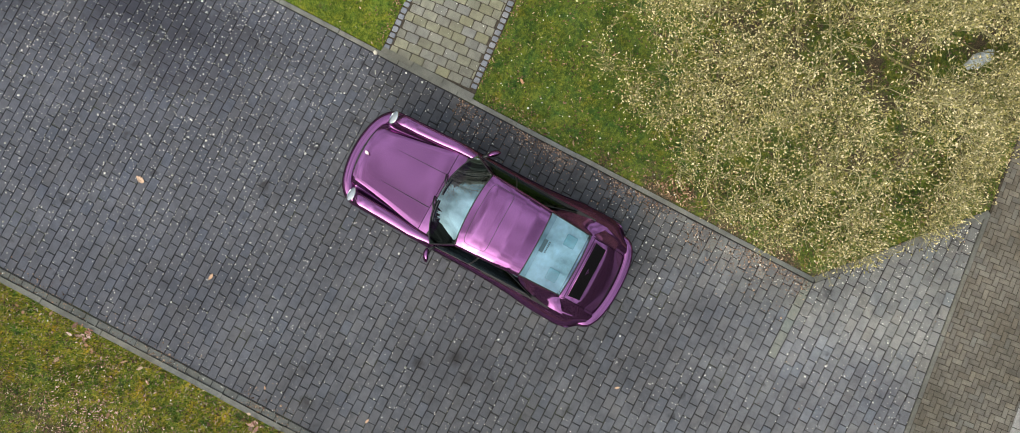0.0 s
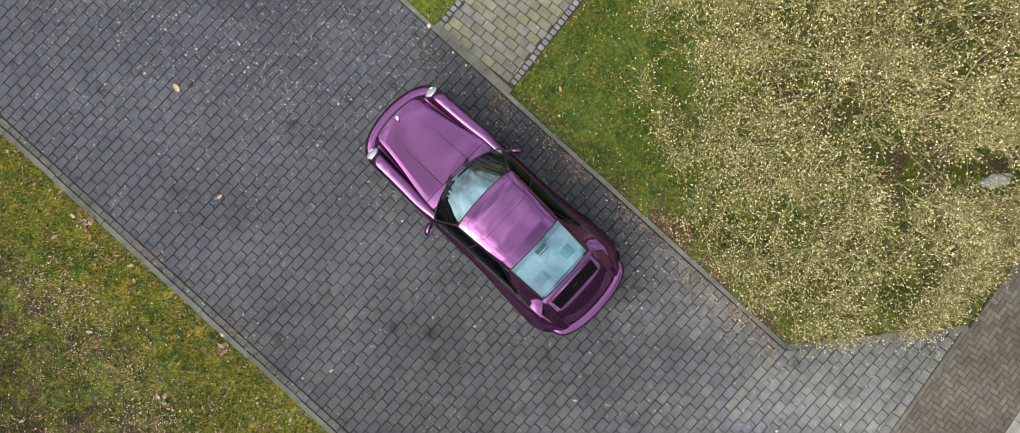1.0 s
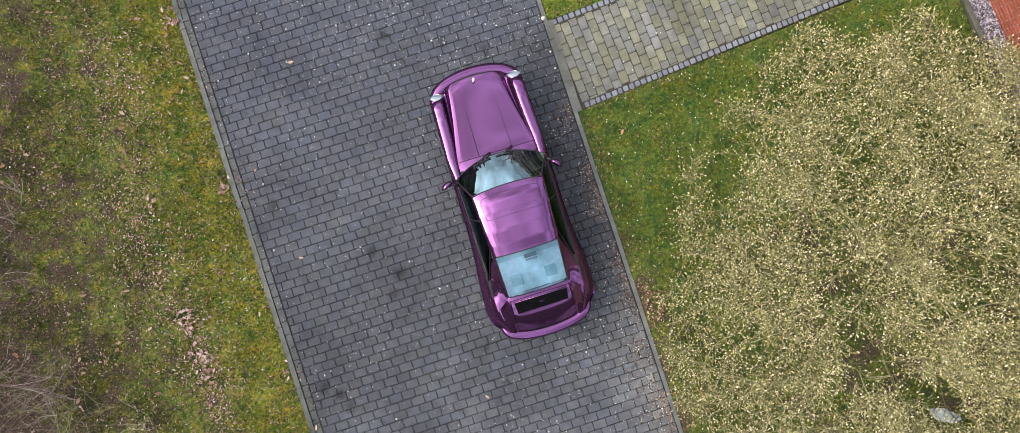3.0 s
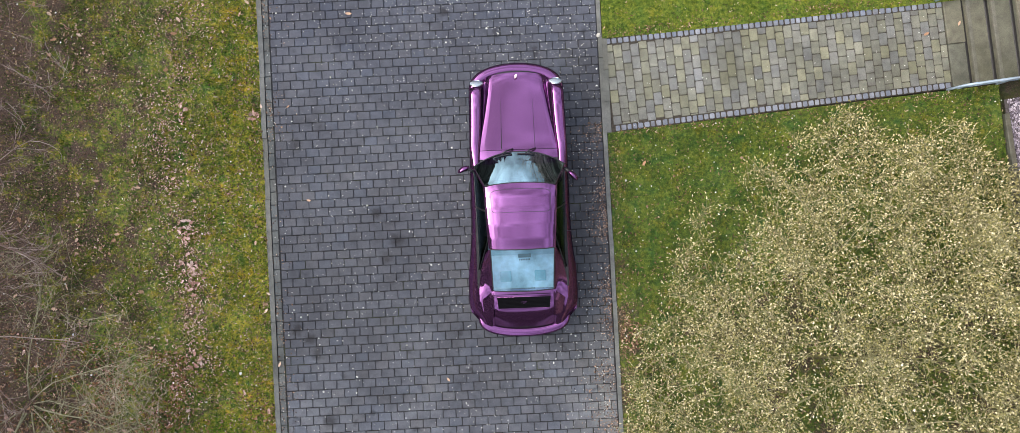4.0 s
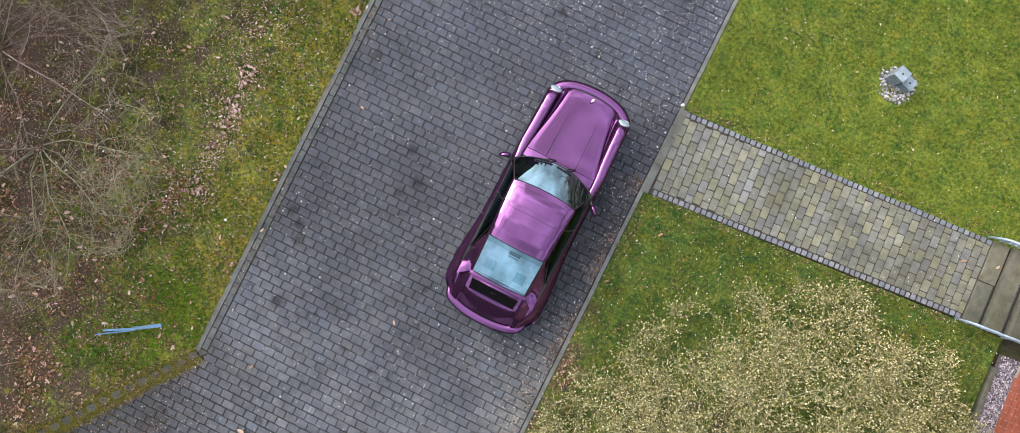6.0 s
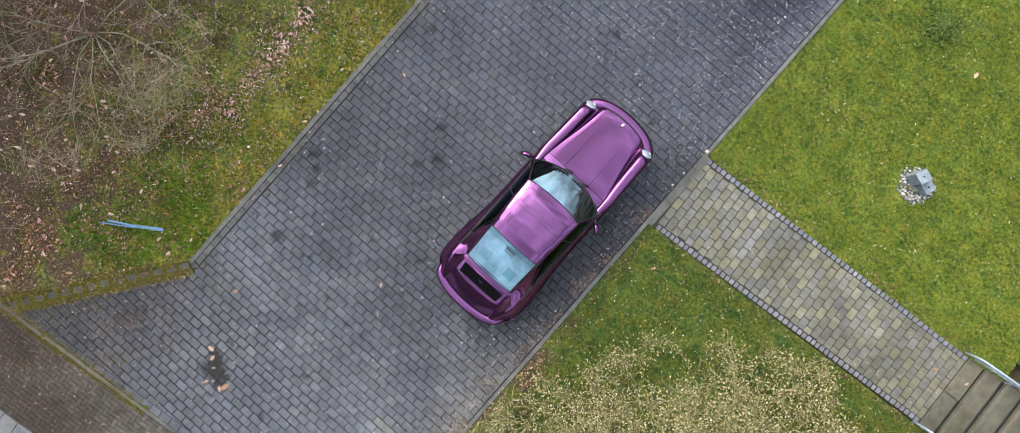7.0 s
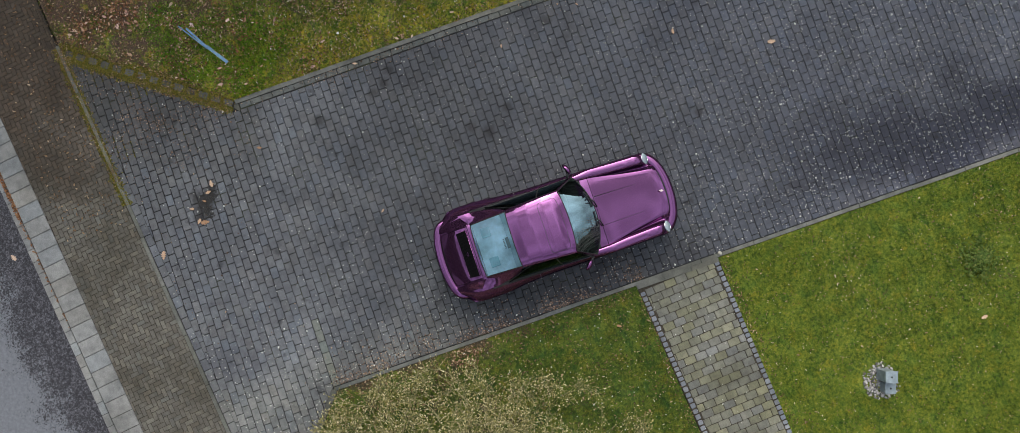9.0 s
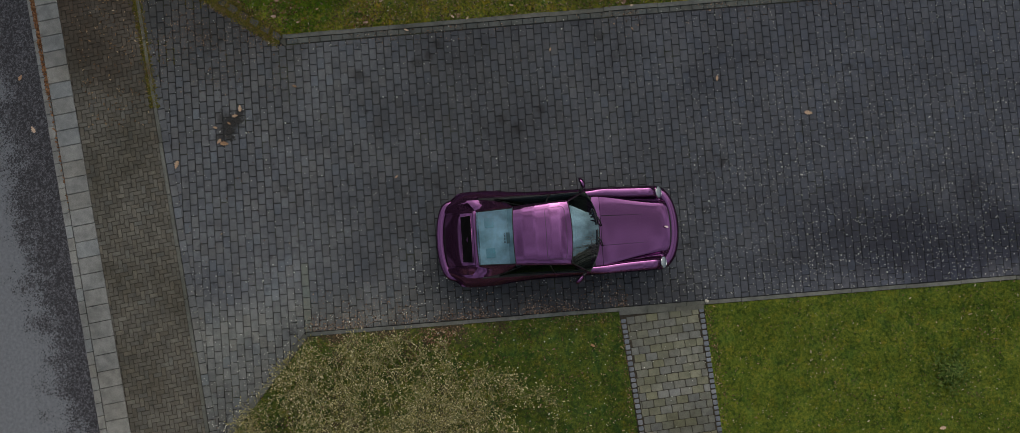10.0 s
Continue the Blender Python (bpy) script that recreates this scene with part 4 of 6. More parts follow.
# cabin
part("floor_pan", block("floor_pan", (-0.64, -1.95, 0.17), (0.64, 1.75, 0.30), CABIN, 0.02), car, "dark floor pan")
for side in (-1, 1):
    part("door_card", block("door_card", (side * 0.66 - 0.03, -1.35, 0.28), (side * 0.66 + 0.03, 0.55, 0.865), CABIN, 0.01), car, "dark inner door trim")
part("bulkhead", block("bulkhead", (-0.64, 0.55, 0.28), (0.64, 0.60, 0.84), CABIN, 0.01), car, "dark bulkhead")
part("dashboard", block("dashboard", (-0.63, 0.28, 0.62), (0.63, 0.62, 0.85), CABIN, 0.05, 3), car, "dark dashboard")
shelf = part("parcel_shelf", block("parcel_shelf", (-0.56, -1.42, 0.68), (0.56, -0.86, 0.82), SHELF, 0.03, 2), car, "pale blue-grey parcel shelf")
for side in (-1, 1):
    part("speaker", block("speaker", (side * 0.26 - 0.085, -1.26, 0.82), (side * 0.26 + 0.085, -1.10, 0.845), SPEAKER, 0.015, 2), shelf, "teal cloth loudspeaker")
for side in (-1, 1):
    seat = part("seat", block("seat", (side * 0.33 - 0.24, -0.42, 0.30), (side * 0.33 + 0.24, 0.12, 0.46), CABIN, 0.05, 3), car, "dark front seat")
    bm = bmesh.new()
    bmesh.ops.create_cube(bm, size=1)
    for q in bm.verts:
        q.co = Vector((side * 0.33 + q.co.x * 0.46, -0.48 + q.co.y * 0.12 - q.co.z * 0.18, 0.72 + q.co.z * 0.56))
    bmesh.ops.bevel(bm, geom=list(bm.edges), offset=0.05, segments=3, affect="EDGES")
    part("seat_back", from_bm("seat_back", bm, CABIN), seat, "dark seat back")
part("rear_bench", block("rear_bench", (-0.52, -0.90, 0.40), (0.52, -0.66, 0.80), SEAT, 0.06, 3), car, "pale rear bench back")
ring = [(-0.33 + 0.18 * math.cos(a), 0.20 + 0.08 * math.sin(a), 0.80 + 0.16 * math.sin(a)) for a in np.linspace(0, 2 * math.pi, 29)[:-1]]
part("steering_wheel", mesh("steering_wheel", *tube(ring, 0.015, 6, True), CABIN, True), car, "dark steering wheel")


# ---- house side: steps, rails, edging, gravel, brick wall ----
HOUSE_AT = pose(8.15, 0.90, 0, 0, 0, 5.0)
brick_house = thing("house", HOUSE_AT, "red brick house wall beside a gravel strip", "house")
# upper walls and roof are unseen, raised to darken the car's reflections
house_wall = part("wall", block("wall", (0.36, -9.0, -0.15), (7.5, 0.30, 6.4), MORTAR, 0.01), brick_house, "red brick wall with grey mortar joints")
part("wall", block("wall", (0.36, 2.45, -0.15), (7.5, 9.5, 6.4), MORTAR, 0.01), brick_house, "red brick wall with grey mortar joints")
part("entrance_wall", block("entrance_wall", (1.90, 0.30, -0.15), (7.5, 2.45, 6.4), MORTAR, 0.01), brick_house, "wall at the back of the recessed entrance")
part("roof", block("roof", (0.10, -9.3, 6.4), (7.8, 9.8, 6.65), PLASTER, 0.03), brick_house, "flat dark felt roof")
for y0, y1, name in ((-8.9, 0.32, "gravel_strip"), (2.42, 9.4, "gravel_strip_north")):
    h = Heap()
    rng = np.random.default_rng(4)
    for _ in range(9000):
        u, w, r = rng.uniform(0.05, 0.36), rng.uniform(y0, y1), rng.uniform(0.010, 0.022)
        c = HOUSE_AT @ Vector((u, w, 0))
        a0, z = rng.uniform(0, 6.28), rng.uniform(-0.015, 0.01)
        ring = [(c.x + r * rng.uniform(0.7, 1.2) * math.cos(a0 + k * 1.2566), c.y + r * rng.uniform(0.7, 1.2) * math.sin(a0 + k * 1.2566), z) for k in range(5)]
        h.add(ring + [(c.x, c.y, z + r * 0.8)], [(k, (k + 1) % 5, 5) for k in range(5)])
    strip = new(name, h.mesh(name, GRAVEL))
    tagged(strip, "grey and purple mixed gravel strip along the wall", "gravel", kind="stuff")
    bedding = part(name + "_bed", mesh(name, [tuple(HOUSE_AT @ Vector((u, w, -0.02))) for u, w in ((0.0, y0), (0.38, y0), (0.38, y1), (0.0, y1))], [(0, 1, 2, 3)], GRIT), None)
    tagged(bedding, "dark gravel bedding beside the house", "gravel", kind="structure")
for y0, y1 in ((-8.9, 0.30), (2.45, 9.4)):
    n = int((y1 - y0) / 1.0)
    edge = thing("lawn_edging", HOUSE_AT, "grey concrete lawn edging in metre lengths", "edging", kind="structure")
    for k in range(n):
        part("edging_stone", block("edging_stone", (-0.05, y0 + k, -0.15), (0.03, y0 + k + 0.99, 0.03), STEP, 0.008), edge)

front_steps = thing("steps", PATH_AT, "stained concrete entrance steps at the end of the path", "steps", kind="structure")
for w0, w1, z in ((-0.70, -0.004, 0.010), (0.004, 0.70, 0.014)):
    part("step", block("step", (5.57, w0, -0.15), (5.86, w1, z), STEP, 0.008), front_steps)
for k in range(4):
    u, z = 5.885 + 0.325 * k, 0.12 * (k + 1)
    step = part("step", block("step", (u, -0.70, -0.15), (u + 0.335, 0.70, z), STEP, 0.008), front_steps)
    part("nosing", block("nosing", (u - 0.018, -0.70, z - 0.04), (u + 0.042, 0.70, z + 0.006), NOSING, 0.008, 2), step, "paler worn front edge")
    part("foot_strip", block("foot_strip", (u - 0.055, -0.69, z - 0.16), (u - 0.001, 0.69, z - 0.108), SOIL, 0.01), step, "dark strip along the foot")
for side in (-1, 1):
    handrail = thing("stair_railing", PATH_AT @ pose(0, side * 0.735, 0), "low blue-grey galvanised stair railing beside the steps", "railing", "stair railings")
    top = [(5.46, 0, 0.0), (5.56, 0, 0.30), (5.64, 0, 0.36), (6.1, 0, 0.44), (7.0, 0, 0.64)]
    part("rail", mesh("rail", *tube(top, 0.021, 8), RAIL, True), handrail, "blue-grey top rail")
    part("rail", mesh("rail", *tube([(5.60, 0, 0.10), (6.1, 0, 0.20), (7.0, 0, 0.40)], 0.012, 6), RAIL, True), handrail, "thin lower rail")
    for k in range(15):
        x = 5.64 + 0.095 * k
        low, high = (float(np.interp(x, [5.64, 6.1, 7.0], row)) for row in ([0.11, 0.20, 0.40], [0.36, 0.44, 0.64]))
        for lean in (-1, 1):
            part("lattice_bar", mesh("lattice_bar", *tube([(x - 0.05 * lean, 0.004 * lean, low), (x + 0.05 * lean, 0.004 * lean, high)], 0.009, 4), RAIL), handrail)
    for x in (5.66, 6.3, 6.95):
        z = float(np.interp(x, [5.64, 6.1, 7.0], [0.36, 0.44, 0.64]))
        part("post", mesh("post", *tube([(x, 0, -0.05), (x, 0, z)], 0.014, 6), RAIL), handrail)

# ---- garden lamp, pebbles, stone, strips ----
lamp_post = thing("garden_lamp", pose(4.52, 4.54, 0, 0, 0, -19), "two stepped square grey steel pillars of a garden lamp", "garden lamp")
for name, x, y, w, z in (("tall_pillar", -0.02, 0.02, 0.095, 0.38), ("short_pillar", 0.20, 0.07, 0.085, 0.22)):
    post = part(name, block(name, (x - w, y - w, -0.05), (x + w, y + w, z), LAMP, 0.008), lamp_post, "grey steel square pillar")
    part("cap", block("cap", (x - w - 0.008, y - w - 0.008, z), (x + w + 0.008, y + w + 0.008, z + 0.012), LAMP, 0.004), post, "pale steel cap")
    part("screw", disc("screw", 0.017, 0.004, BLACK, 2, 12), post, "dark round fitting", place=pose(x, y, z + 0.013))


def pebbles(name, centre, radius, count, mat, seed, label, size=(0.012, 0.03), squash=1.0):
    rng = np.random.default_rng(seed)
    h = Heap()
    for _ in range(count):
        a, q = rng.uniform(0, 6.283), radius * math.sqrt(rng.uniform()) * (0.85 + 0.2 * noise.noise((centre[0], rng.uniform(0, 9), 1)))
        x, y, r, t = centre[0] + q * math.cos(a), centre[1] + q * math.sin(a) * squash, rng.uniform(*size), rng.uniform(0, 6.28)
        z = 0.012
        ring = []
        for k in range(6):
            f = rng.uniform(0.75, 1.1)
            px, py = r * f * math.cos(k * 1.0472), 0.65 * r * f * math.sin(k * 1.0472)
            ring.append((x + px * math.cos(t) - py * math.sin(t), y + px * math.sin(t) + py * math.cos(t), z + 0.004))
        top = [(x + (p[0] - x) * 0.55, y + (p[1] - y) * 0.55, z + r * 0.65) for p in ring]
        h.add(ring + top, [tuple(range(6, 12))] + [(k, (k + 1) % 6, 6 + (k + 1) % 6, 6 + k) for k in range(6)])
    return tagged(new(name, h.mesh(name, mat)), label, "pebbles", kind="stuff")


pebbles("white_pebbles", (4.63, 4.50), 0.36, 520, PEBBLE, 5, "ring of white pebbles round the garden lamp", (0.014, 0.034))

bm = bmesh.new()
bmesh.ops.create_icosphere(bm, subdivisions=3, radius=1)
for v in bm.verts:
    v.co = Vector((v.co.x * 0.24, v.co.y * 0.10, v.co.z * 0.05)) * (1 + 0.25 * noise.noise(v.co * 2.1))
tagged(part("flat_stone", from_bm("flat_stone", bm, STONE), None, place=pose(5.68, -5.41, 0.03, 0, 0, -34)), "pale blue-grey flat stone under the shrub", "stone")

bm = bmesh.new()
bmesh.ops.create_icosphere(bm, subdivisions=2, radius=1)
for v in bm.verts:
    v.co = Vector((v.co.x * 0.042, v.co.y * 0.034, v.co.z * 0.022)) * (1 + 0.3 * noise.noise(v.co * 1.7))
tagged(part("pebble", from_bm("pebble", bm, CHALK), None, place=pose(1.575, 2.615, 0.025, 0, 0, 25)), "small chalky white stone at the path corner", "stone")

for a, b, w, z, label in (((-4.66, -4.64), (-5.10, -4.93), 0.058, 0.045, "faded blue plastic strip lying on the grass"), ((-5.02, -4.885), (-5.53, -5.175), 0.036, 0.060, "bent faded blue plastic strip lying on leaves"), ((-5.02, -4.91), (-5.62, -5.30), 0.020, 0.050, "thin pale blue plastic strip lying on leaves")):
    d = Vector((b[0] - a[0], b[1] - a[1], 0))
    n = Vector((-d.y, d.x, 0)).normalized() * w / 2
    v, f = [], []
    for k in range(9):
        t = k / 8
        c = Vector((a[0], a[1], z + 0.025 * math.sin(3.0 * t + w * 40))) + d * t
        v += [tuple(c - n), tuple(c + n + Vector((0, 0, 0.012))), tuple(c + n + Vector((0, 0, 0.005))), tuple(c - n - Vector((0, 0, 0.006)))]
    for k in range(8):
        for j in range(4):
            f.append((4 * k + j, 4 * k + (j + 1) % 4, 4 * k + 4 + (j + 1) % 4, 4 * k + 4 + j))
    f += [(0, 1, 2, 3), (32, 35, 34, 33)]
    tagged(new("plastic_strip", mesh("plastic_strip", v, f, BLUE)), label, "plastic strip", "plastic strips")

rng = np.random.default_rng(17)
h = Heap()
for _ in range(420):
    x = rng.normal(0, 0.13)
    y, r = rng.normal(0.5 * x * math.sin(9 * x), 0.055), rng.uniform(0.005, 0.022)
    ring = [(x + r * rng.uniform(0.6, 1.3) * math.cos(k * 0.7854), y + r * rng.uniform(0.5, 1.2) * math.sin(k * 0.7854), 0.0) for k in range(8)]
    h.add(ring + [(x, y, r * 0.22)], [(k, (k + 1) % 8, 8) for k in range(8)])
tagged(part("soil_clump", h.mesh("soil_clump", SOIL), None, place=pose(-2.37, -5.85, 0.003, 0, 0, -28)), "dark wet clump of soil and leaves on pavers", "soil", kind="stuff")


# ---- fallen leaves ----
def leaf_shape(kind, size, rng):
    """One curled leaf: an outline round a midrib."""
    if kind == "oak":
        prof = [(0.0, 0.03), (0.12, 0.14), (0.22, 0.09), (0.34, 0.27), (0.44, 0.15), (0.57, 0.33), (0.68, 0.18), (0.82, 0.22), (0.93, 0.12)]
    else:
        prof = [(0.0, 0.03), (0.32, 0.22), (0.72, 0.18)]
    curl, lift = rng.uniform(0.1, 0.5), rng.uniform(0.0, 0.35)
    mid = [(t - 0.5, 0.0, lift * (t - 0.5) ** 2) for t, _ in prof] + [(0.5, 0, lift * 0.25)]
    right = [(t - 0.5, w, lift * (t - 0.5) ** 2 + curl * w * w * 2) for t, w in prof]
    left = [(x, -y, z) for x, y, z in right]
    n = len(prof)
    v = [tuple(c * size for c in p) for p in mid + right + left]
    f = []
    for k in range(n - 1):
        f += [(k, k + 1, n + 2 + k, n + 1 + k), (k + 1, k, 2 * n + 1 + k, 2 * n + 2 + k)]
    f += [(n - 1, n, 2 * n), (n, n - 1, 3 * n)]
    return v, f


def scatter_leaves(name, count, where, kind, size, mat, seed, label, height, density=None):
    """Loose leaves over polygons, joined."""
    rng = np.random.default_rng(seed)
    h = Heap()
    shapes = [leaf_shape(kind, 1.0, rng) for _ in range(10)]
    xs, ys = [p[0] for p in where], [p[1] for p in where]
    made = 0
    while made < count:
        x, y = rng.uniform(min(xs), max(xs)), rng.uniform(min(ys), max(ys))
        if not inside((x, y), where) or (density and rng.uniform() > density(x, y)):
            continue
        v, f = shapes[rng.integers(10)]
        m = Matrix.Translation((x, y, height(x, y))) @ Euler((rng.normal(0, 0.4), rng.normal(0, 0.4), rng.uniform(0, 6.28))).to_matrix().to_4x4() @ Matrix.Scale(rng.uniform(*size), 4)
        h.add([tuple(m @ Vector(p)) for p in v], f)
        made += 1
    return tagged(new(name, h.mesh(name, mat)), label, "leaves", kind="stuff")


def west_litter(x, y):
    patchy = 0.5 + 0.9 * noise.noise((x * 1.1, y * 1.1, 8)) + 0.6 * noise.noise((x * 3.3, y * 3.3, 5))
    near = 0.45 * math.exp(-((x + 4.12) / 0.14) ** 2)
    trail = 0.55 * math.exp(-((x + 5.45 + 0.25 * math.sin(y * 1.3)) / 0.38) ** 2)
    far = 0.75 if x < -5.9 else 0.22
    south = 0.35 if y < -4.5 else 0.0
    return min(1.0, max(0.02, patchy) * (far + trail) + near + south)


scatter_leaves("leaf_litter", 27000, [(-9.6, -8.0), (-6.1, -7.6), (-3.97, -4.75), (-3.97, 9.5), (-9.6, 9.5)], "plain", (0.018, 0.050), LITTER, 11, "brown dry leaf litter over the verge", lambda x, y: lawn_z(x, y) + 0.018, west_litter)
scatter_leaves("oak_leaf_litter", 230, [(-9.0, -8.0), (-6.1, -7.6), (-3.97, -4.75), (-3.97, 9.0), (-9.0, 9.0)], "oak", (0.06, 0.11), OAK, 12, "large tan oak leaves over the verge", lambda x, y: lawn_z(x, y) + 0.03, west_litter)
for k, (cx, cy, r, n) in enumerate(((-5.27, -0.22, 0.14, 24), (-5.19, -1.00, 0.20, 30), (-5.30, -0.62, 0.22, 16), (-5.24, 1.68, 0.12, 11), (-4.10, 1.6, 0.09, 8), (-4.05, 4.5, 0.14, 12), (-5.25, -2.3, 0.14, 9))):
    ring = [(cx + r * math.cos(a), cy + 1.5 * r * math.sin(a)) for a in np.linspace(0, 6.283, 9)[:-1]]
    scatter_leaves("oak_leaf_drift", n, ring, "oak", (0.045, 0.105), DRIFT, 30 + k, "small drift of pinkish tan oak leaves", lambda x, y: lawn_z(x, y) + 0.05)
scatter_leaves("bed_litter", 2400, LAWN_S, "plain", (0.018, 0.050), LITTER, 13, "brown leaf litter under the shrub", lambda x, y: lawn_z(x, y) + 0.03, lambda x, y: 1.0 if (x < 2.2 and y < -1.5) else 0.25 if y < 0 else 0.1)
scatter_leaves("lawn_litter", 420, LAWN_N, "plain", (0.02, 0.05), LITTER, 14, "scattered small dry leaves on the lawn", lambda x, y: lawn_z(x, y) + 0.035, lambda x, y: 1.0 if y < 3.2 else 0.35)
for name, n, w0, w1 in (("path_litter_north", 420, 0.76, 0.90), ("path_litter_south", 260, -0.88, -0.75)):
    band = [tuple((PATH_AT @ Vector((u, w, 0))).xy) for u, w in ((0.0, w0), (5.5, w0 - 0.02 * (1 if w0 > 0 else -1)), (5.5, w1), (0.0, w1))]
    scatter_leaves(name, n, band, "plain", (0.015, 0.042), LITTER, 19 + n, "brown dry leaves caught along the path edging", lambda x, y: lawn_z(x, y) + 0.022, lambda x, y: 0.25 + 0.75 * max(0.0, noise.noise((x * 2.0, y * 2.0, 3))))
scatter_leaves("kerb_litter", 700, [(1.63, -4.6), (1.86, -4.6), (1.86, 0.9), (1.63, 0.9)], "plain", (0.014, 0.038), LITTER, 23, "brown leaves caught along the lawn kerb", lambda x, y: lawn_z(x, y) + 0.022, lambda x, y: 0.08 + max(0.0, noise.noise((x * 1.5, y * 1.5, 6))) + (0.5 if y < -1.8 else 0.0))
scatter_leaves("gutter_litter", 4200, [(-9, SLABS(-9) - 0.53), (-3.6, SLABS(-3.6) - 0.49), (-1.0, SLABS(-1.0) - 0.450), (-1.0, SLABS(-1.0) - 0.415), (-3.6, SLABS(-3.6) - 0.40), (-9, SLABS(-9) - 0.37)], "plain", (0.025, 0.065), RUST, 15, "rust-brown leaves gathered in the gutter", lambda x, y: -0.012, lambda x, y: 0.9 if x < -4.6 else 0.45 if x < -3.2 else 0.12)
scatter_leaves("sidewalk_litter", 700, [(-9, -9.1), (-2.5, -8.5), (-2.5, -7.3), (-9, -7.9)], "plain", (0.025, 0.06), LITTER, 16, "thin brown leaf litter on the sidewalk", lambda x, y: 0.008)
v, f = tube([(-6.86, -6.53, 0.03), (-6.72, -6.40, 0.045), (-6.57, -6.30, 0.03)], [0.009, 0.011, 0.007], 6)
tagged(new("fallen_twig", mesh("fallen_twig", v, f, STRAW, True)), "pale broken twig lying on leaf litter", "twig")
SOUTHWEST = [(-9.4, -7.75), (-6.10, -7.46), (-4.02, -4.70), (-4.02, -2.4), (-9.4, -1.5)]
clotted = lambda x, y: max(0.03, min(1.0, 0.30 + 1.1 * noise.noise((x * 1.7, y * 1.7, 21)))) * (1.0 if x < -5.3 else 0.45)
scatter_leaves("southwest_litter", 6000, SOUTHWEST, "plain", (0.022, 0.060), RUST, 71, "reddish brown leaves over the shaded verge", lambda x, y: lawn_z(x, y) + 0.034, clotted)
scatter_leaves("pale_leaf_litter", 1300, SOUTHWEST, "plain", (0.020, 0.052), DRIFT, 72, "pinkish tan leaves over the shaded verge", lambda x, y: lawn_z(x, y) + 0.038, clotted)
scatter_leaves("oak_leaf_scatter", 150, SOUTHWEST, "oak", (0.055, 0.115), DRIFT, 73, "large pinkish oak leaves over the shaded verge", lambda x, y: lawn_z(x, y) + 0.04, clotted)
scatter_leaves("trail_litter", 2600, [(-7.2, -3.2), (-4.1, -3.2), (-4.1, 4.5), (-7.2, 4.5)], "plain", (0.018, 0.048), DRIFT, 76, "pinkish tan leaves trailing along the verge", lambda x, y: lawn_z(x, y) + 0.040, lambda x, y: max(0.02, math.exp(-((x + 5.35 + 0.2 * math.sin(y * 1.3)) / 0.42) ** 2) * (0.45 + 0.9 * noise.noise((x * 2.0, y * 2.0, 11))) + 0.5 * max(0.0, noise.noise((x * 1.3, y * 1.3, 31)) - 0.1)))
scatter_leaves("edge_leaf_pile", 170, [(1.66, -2.55), (1.98, -2.50), (2.02, -2.12), (1.80, -1.95), (1.66, -2.1)], "plain", (0.025, 0.065), LITTER, 77, "damp brown leaves heaped at the lawn kerb", lambda x, y: lawn_z(x, y) + 0.05)
for name, n, a, b, w0, w1, mat, label in (("edge_litter", 900, (-4.00, -4.80), (-6.02, -7.48), -0.10, 0.30, LITTER, "tan leaf bits caught in moss along the edge blocks"), ("street_edge_litter", 500, (-6.0, SOUTH(-6.0)), (-3.0, SOUTH(-3.0)), -0.08, 0.10, LITTER, "tan leaf bits caught along the mossy street kerb")):
    a, b = Vector(a), Vector(b)
    across = Vector((-(b - a).y, (b - a).x)).normalized()
    band = [tuple(a + across * w0), tuple(b + across * w0), tuple(b + across * w1), tuple(a + across * w1)]
    scatter_leaves(name, n, band, "plain", (0.012, 0.036), mat, 74 + n, label, lambda x, y: 0.022, lambda x, y: max(0.05, 0.4 + 1.2 * noise.noise((x * 3, y * 3, 4))))
